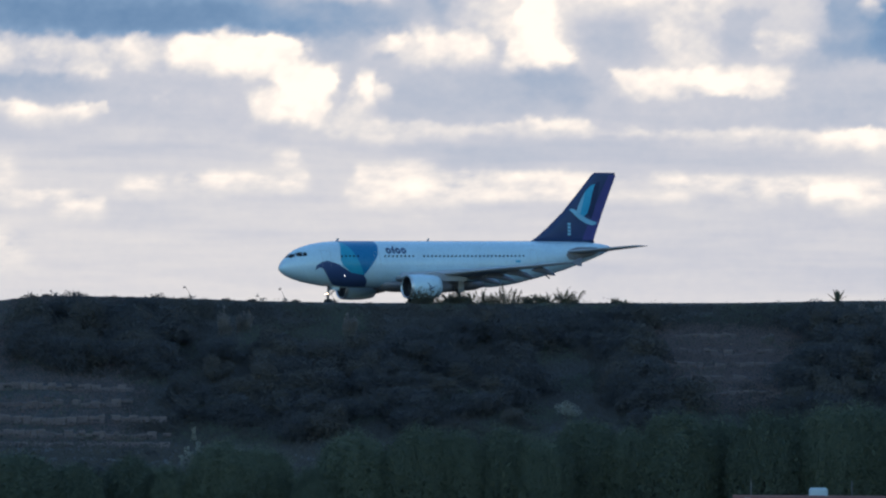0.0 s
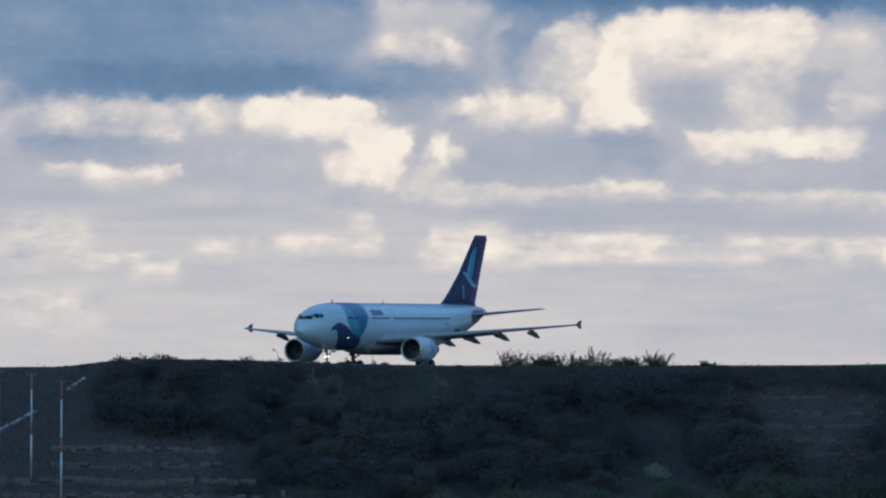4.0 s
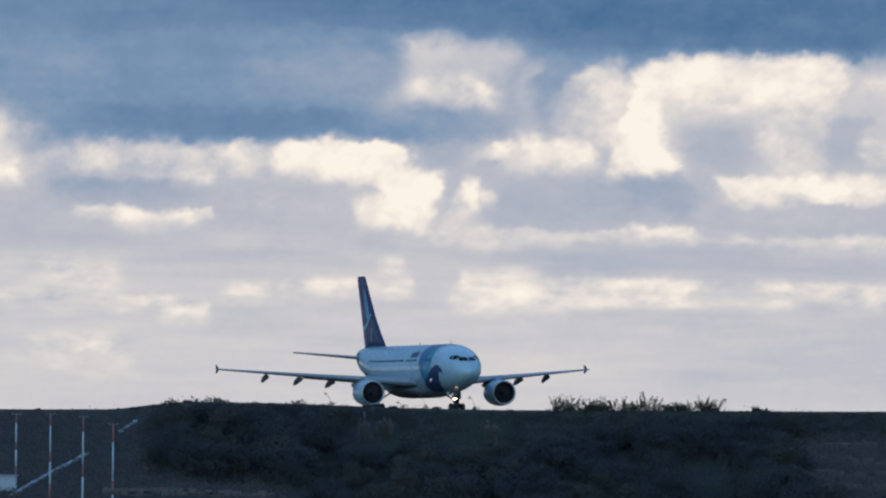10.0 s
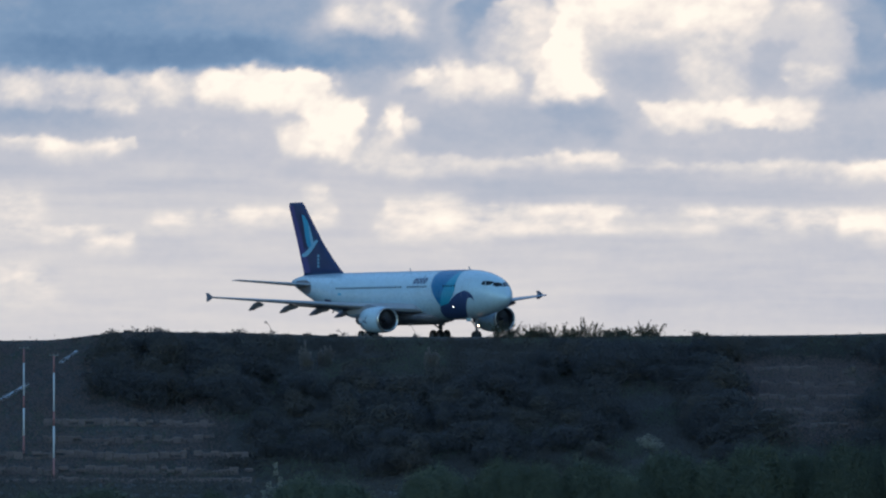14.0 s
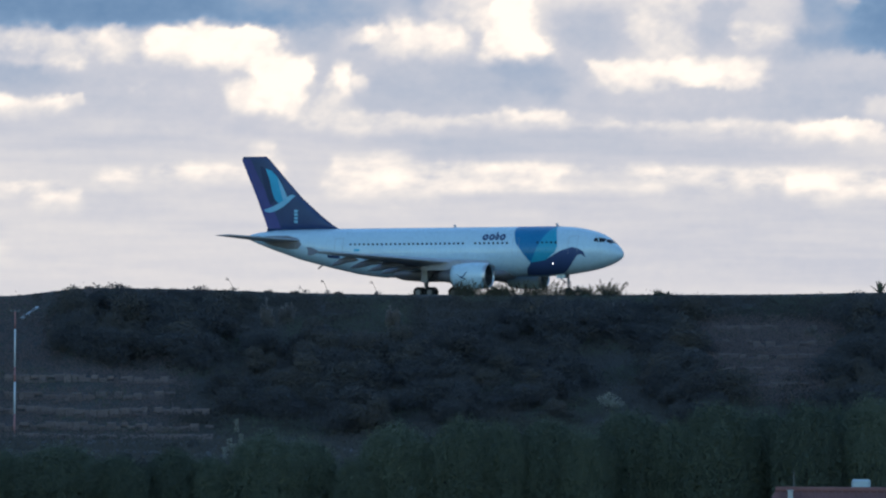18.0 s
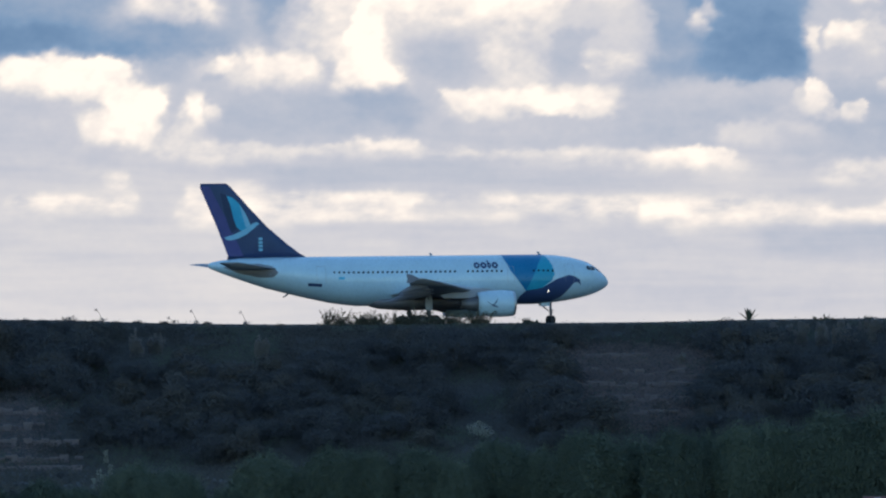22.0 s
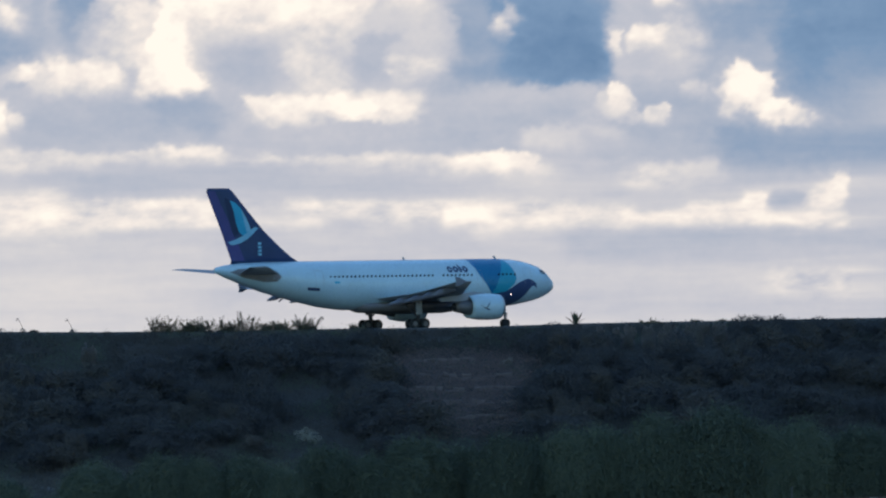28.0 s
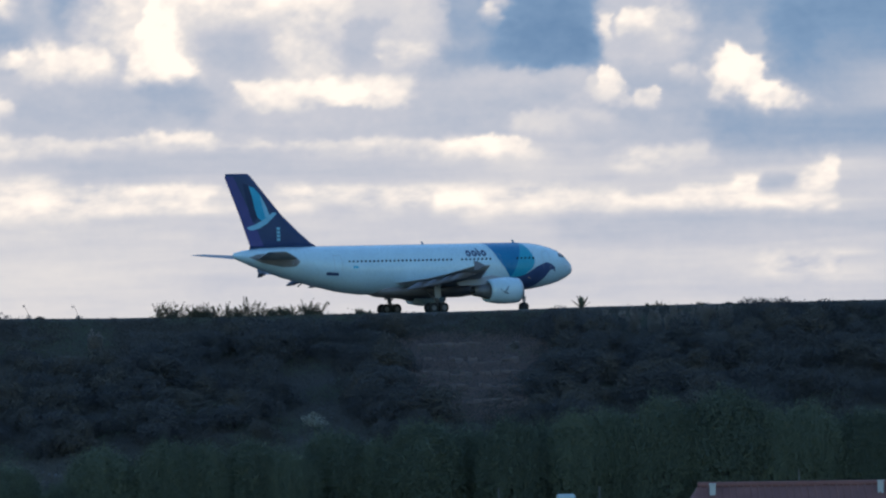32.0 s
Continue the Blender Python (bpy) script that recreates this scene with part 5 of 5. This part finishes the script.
def mast(x, y, top):
    root = new("approach_light_mast")
    base = ground_height(x, y)
    root.location = (x, y, base)
    tall = top - base
    bands = ((0.0, 0.17, 1), (0.17, 0.43, 0), (0.43, 0.55, 1), (0.55, 0.86, 0), (0.86, 1.0, 1))
    for k, (a, b, red) in enumerate(bands):
        bm = bmesh.new()
        tube(bm, (0, 0, tall * a - (0.4 if k == 0 else 0)), (0, 0, tall * b), 0.105 - 0.03 * a, 0.105 - 0.03 * b, 10)
        part("mast_section", bm, MAST_RED if red else MAST_WHITE, root, "red mast section" if red else "white mast section", True)
    bm = bmesh.new()
    box(bm, -0.5, -0.04, tall - 0.02, 0.5, 0.04, tall + 0.06, 0.01)
    bar = part("crossbar", bm, GEAR_METAL, root)
    for d in (-0.4, 0, 0.4):
        bm = bmesh.new()
        tube(bm, (d, -0.10, tall + 0.12), (d, 0.10, tall + 0.12), 0.07, 0.06, 10)
        part("lamp_head", bm, GEAR_METAL, bar)
    return tagged(root, "red and white banded approach-light mast on the slope", "mast", "approach-light masts")


for x, y, top in ((-47.5, 871, -1.65), (-51.2, 884, -0.95), (-55.2, 896, -0.68), (-59.5, 909, -0.75), (-63.8, 921, -0.75)):
    mast(x, y, top)

drain = new("drain_wall")
drain.location = (0, 0, 0)
for k in range(22):
    ends = []
    for f in (k / 22 + 0.001, (k + 1) / 22 - 0.001):
        x, y = -48.9 - 10.2 * f, 941 - 44.0 * f
        z = ground_height(x, y)
        ends.append([(x - 0.2, y, z - 0.6), (x - 0.2, y, z + 0.20), (x - 0.15, y, z + 0.26), (x + 0.15, y, z + 0.26), (x + 0.2, y, z + 0.20), (x + 0.2, y, z - 0.6)])
    if 2 < k < 9:
        continue
    part("wall_segment", rings(bmesh.new(), ends), CONCRETE, drain)
tagged(drain, "pale concrete drain wall stepping down the slope", "wall")

hut = new("equipment_hut")
hx, hy = -60.4, 901
hut.location = (hx, hy, ground_height(hx, hy))
bm = bmesh.new()
box(bm, -1.5, -1.0, -0.5, 1.5, 1.0, 1.35, 0.03)
part("wall", bm, CONCRETE, hut, "pale blue-white hut walls")
bm = bmesh.new()
box(bm, -1.65, -1.15, 1.36, 1.65, 1.15, 1.5, 0.02)
part("roof", bm, WING_GREY, hut)
tagged(hut, "small pale equipment hut beside the drain wall", "hut")

# ---- houses ----
TILE = surface("red_roof_tiles", (0.155, 0.062, 0.055), (0.22, 0.092, 0.078), 0.9, 9, rough=0.85, bump=0.2, random_tint=0.2)
PLASTER = surface("house_plaster", (0.336, 0.328, 0.320), (0.440, 0.432, 0.416), 0.6, 6, rough=0.9, bump=0.1)
PANE = surface("house_window", (0.02, 0.025, 0.03), (0.03, 0.035, 0.04), 2, 10, rough=0.15, bump=0)
PALE_METAL = surface("pale_tank", (0.34, 0.42, 0.45), (0.45, 0.51, 0.54), 1, 8, rough=0.5, bump=0.02)


def house(x0, x1, y, ridge, depth=7.0, rise=1.5, hip=1.2):
    """A low house with a hipped tile roof: rows of tiles as ridges across each slope."""
    root = new("house")
    cx, hw = (x0 + x1) / 2, (x1 - x0) / 2
    g = ground_height(cx, y)
    root.location = (cx, y, g)
    eave, top = ridge - rise - g, ridge - g
    bm = bmesh.new()
    box(bm, -hw + 0.1, -depth / 2 + 0.4, -0.5, hw - 0.1, depth / 2 - 0.4, eave + 0.05)
    part("wall", bm, PLASTER, root, "pale plaster walls")
    bm = bmesh.new()
    inset = min(hw - 0.5, rise * hip)
    c = [bm.verts.new(p) for p in ((-hw - 0.3, -depth / 2, eave), (hw + 0.3, -depth / 2, eave), (hw + 0.3, depth / 2, eave), (-hw - 0.3, depth / 2, eave))]
    r = [bm.verts.new(p) for p in ((-hw + inset, 0, top - 0.06), (hw - inset, 0, top - 0.06))]
    for f in ((c[0], c[1], r[1], r[0]), (c[1], c[2], r[1]), (c[2], c[3], r[0], r[1]), (c[3], c[0], r[0]), c[::-1]):
        bm.faces.new(f)
    bmesh.ops.recalc_face_normals(bm, faces=bm.faces)
    roof = part("roof", bm, TILE, root, "dull red tiled hip roof")
    for k in range(int(2 * hw / 0.24)):
        x = -hw + 0.1 + 0.24 * k
        reach = min(1.0, min(x + hw, hw - x) / inset)
        bm = bmesh.new()
        tube(bm, (x, -depth / 2 - 0.02, eave + 0.02), (x, -depth / 2 * (1 - reach), eave + (top - eave - 0.06) * reach + 0.02), 0.03, 0.03, 6)
        part("roof_rib", bm, TILE, roof)
    bm = bmesh.new()
    tube(bm, (-hw + inset, 0, top - 0.05), (hw - inset, 0, top - 0.05), 0.12, 0.12, 8)
    part("ridge_cap", bm, TILE, roof)
    for wx in (-hw * 0.5, hw * 0.45):
        bm = bmesh.new()
        box(bm, wx - 0.5, -depth / 2 + 0.34, 0.9, wx + 0.5, -depth / 2 + 0.42, 2.0)
        w = part("window", bm, PANE, root)
        bm = bmesh.new()
        for a, b, cc, d in ((-0.58, -0.5, 0.82, 2.08), (0.5, 0.58, 0.82, 2.08), (-0.5, 0.5, 2.0, 2.08), (-0.5, 0.5, 0.82, 0.9), (-0.03, 0.03, 0.9, 2.0)):
            box(bm, wx + a, -depth / 2 + 0.31, cc, wx + b, -depth / 2 + 0.42, d)
        part("window_frame", bm, MAST_WHITE, w)
    return tagged(root, "low house with a dull red hipped tile roof", "house", "valley houses"), root, top


def chimney(root, x, y, z0, z1, w, material, name="chimney"):
    bm = bmesh.new()
    box(bm, x - w / 2, y - w / 2, z0, x + w / 2, y + w / 2, z1, 0.02)
    c = part(name, bm, material, root, "pale chimney")
    bm = bmesh.new()
    box(bm, x - w / 2 - 0.02, y - w / 2 - 0.02, z1, x + w / 2 + 0.02, y + w / 2 + 0.02, z1 + 0.05, 0.01)
    part("chimney_cap", bm, material, c)


_, ha, ta = house(3.3, 9.1, 301, -7.39, 6.0, 1.4, 0.65)
chimney(ha, -1.95, 0.2, ta - 0.6, ta + 0.12, 0.18, PLASTER)
chimney(ha, -1.68, 0.25, ta - 0.6, ta + 0.14, 0.15, PLASTER)
chimney(ha, 2.25, -0.55, ta - 1.0, ta - 0.02, 0.16, PLASTER)
chimney(ha, 0.75, -0.85, ta - 1.0, ta - 0.22, 0.2, PLASTER)
_, hb, tb = house(9.16, 16.36, 309, -6.92, 7.0, 1.7, 0.25)
chimney(hb, -2.68, -0.7, tb - 0.8, tb - 0.08, 0.18, PLASTER)
bm = bmesh.new()
box(bm, -0.5, 0.3, tb - 0.4, 0.14, 1.0, tb + 0.32, 0.06)
part("water_tank", bm, PALE_METAL, hb, "pale blue rooftop water tank")
_, hc, tc = house(16.1, 24.9, 299, -6.12, 7.0, 1.6, 0.3)
chimney(hc, -3.45, -0.6, tc - 0.9, tc - 0.02, 0.2, PLASTER)
chimney(hc, 2.2, -0.6, tc - 0.9, tc + 0.02, 0.2, PLASTER)
_, hd_, td = house(-6.5, -1.0, 296, -8.2)
chimney(hd_, 0.4, 0, td - 0.6, td + 0.36, 0.16, PLASTER)
for x, y, z in ((10.35, 313, -6.4), (13.9, 313, -6.4), (20.4, 305, -5.75)):
    bm = bmesh.new()
    g = ground_height(x, y)
    tube(bm, (0, 0, -0.2), (0, 0, z - g), 0.03, 0.018, 6)
    pole = part("aerial_pole", bm, SCUFF_GREY)
    pole.location = (x, y, g)
    tagged(pole, "thin metal aerial pole behind a house", "pole", "aerial poles")


# ---- birds ----
FEATHERS = surface("dark_feathers", (0.02, 0.02, 0.024), (0.04, 0.04, 0.044), 8, 60, rough=0.8, bump=0.05)


def bird():
    root = new("bird")
    bm = bmesh.new()
    prof = [(0.075, 0.002), (0.06, 0.010), (0.045, 0.014), (0.03, 0.013), (0.01, 0.019), (-0.02, 0.017), (-0.045, 0.008), (-0.055, 0.006)]
    rings(bm, [[(x, r * math.cos(a), r * math.sin(a)) for a in [2 * math.pi * k / 8 for k in range(8)]] for x, r in prof])
    part("body", bm, FEATHERS, root, "", True)
    bm = bmesh.new()
    rings(bm, [[(x, w, 0.002), (x, -w, 0.002), (x, -w, -0.002), (x, w, -0.002)] for x, w in ((-0.05, 0.007), (-0.075, 0.014), (-0.095, 0.016))])
    part("tail", bm, FEATHERS, root)
    wings = []
    for side in (-1, 1):
        bm = bmesh.new()
        rings(bm, [[(x0, side * y, 0.002), (x0 - c * 0.4, side * y, 0.005), (x0 - c, side * y, 0.0), (x0 - c * 0.4, side * y, -0.003)] for y, x0, c in ((0.0, 0.025, 0.045), (0.03, 0.034, 0.048), (0.06, 0.026, 0.036), (0.105, -0.012, 0.010))])
        w = part("wing", bm, FEATHERS, root, "", True)
        w.location = (0, side * 0.012, 0.008)
        wings.append(w)
    tagged(root, "small dark swift flying low past the hill", "bird", "flying swifts")
    return root, wings


flock = [bird(), bird()]

# ---- what moves ----
def motions():
    walk(backdrop, [(0, pose(*backdrop.location, 0, 0, -6.5 * 16 / 15747 * 57.2958)), (16, pose(*backdrop.location)), (32, pose(*backdrop.location, 0, 0, 6.5 * 16 / 15747 * 57.2958))])
    # two birds cross the view towards the west
    for k, ((b, wings), rows) in enumerate(zip(flock, (
            ((0, 95, 12), (5, 18.5, 6), (6.6, -6.16, 3.44), (7.0, -12.3, 2.8), (8, -27.7, 2.2), (32, -397, 2.5)),
            ((0, 103, 14), (5, 26.2, 11), (6.8, -1.8, 5.7), (6.9, -3.2, 5.1), (7.0, -4.97, 4.43), (7.1, -6.4, 4.37), (7.2, -8.1, 4.36), (8.5, -28.5, 4.2), (32, -390, 3.0))))):
        walk(b, [(t, pose(x, 200, z, 0, 4, 180)) for t, x, z in rows])
        for w, side in zip(wings, (-1, 1)):
            walk(w, [(j * 0.1, pose(*w.location, side * (12 + 28 * math.sin(j * 2.3 + k)), 0, 0)) for j in range(321)])
    times = [r[0] for r in TAXI]

    def place(t):
        x, y, h = (float(np.interp(t, times, [r[k] for r in TAXI])) for k in (1, 2, 3))
        c, s = math.cos(radians(h)), math.sin(radians(h))
        pitch = math.degrees(math.atan(SLOPE * c + SLOPE_Y * s))
        bank = math.degrees(math.atan(SLOPE_Y * c - SLOPE * s))
        return pose(x, y, ground_height(x, y) + 0.03, bank, -pitch, h)

    walk(plane, [(t, place(t)) for t in times])
    # the nose gear steers by the curve of the path, and the wheels roll by the way covered
    steer, gone = [], [0.0]
    for k in range(len(TAXI)):
        a, b = TAXI[max(0, k - 1)], TAXI[min(len(TAXI) - 1, k + 1)]
        way = math.hypot(b[1] - a[1], b[2] - a[2])
        turn = radians(b[3] - a[3])
        steer.append(max(-55.0, min(55.0, math.degrees(math.atan2(15.2 * turn, max(way, 0.4))))))
    for a, b in zip(TAXI, TAXI[1:]):
        gone.append(gone[-1] + math.hypot(b[1] - a[1], b[2] - a[2]))
    walk(nose_gear, [(t, pose(GEAR - 6.7, 0, 0, 0, 0, s)) for t, s in zip(times, steer)])
    fine = [k * 0.1 for k in range(321)]
    way = [float(np.interp(t, times, gone)) for t in fine]
    for w in main_wheels:
        walk(w, [(t, pose(*w.location, 0, math.degrees(d / 0.60), 0)) for t, d in zip(fine, way)])
    for w in nose_wheels:
        walk(w, [(t, pose(*w.location, 0, math.degrees(d / 0.50), 0)) for t, d in zip(fine, way)])


motions()
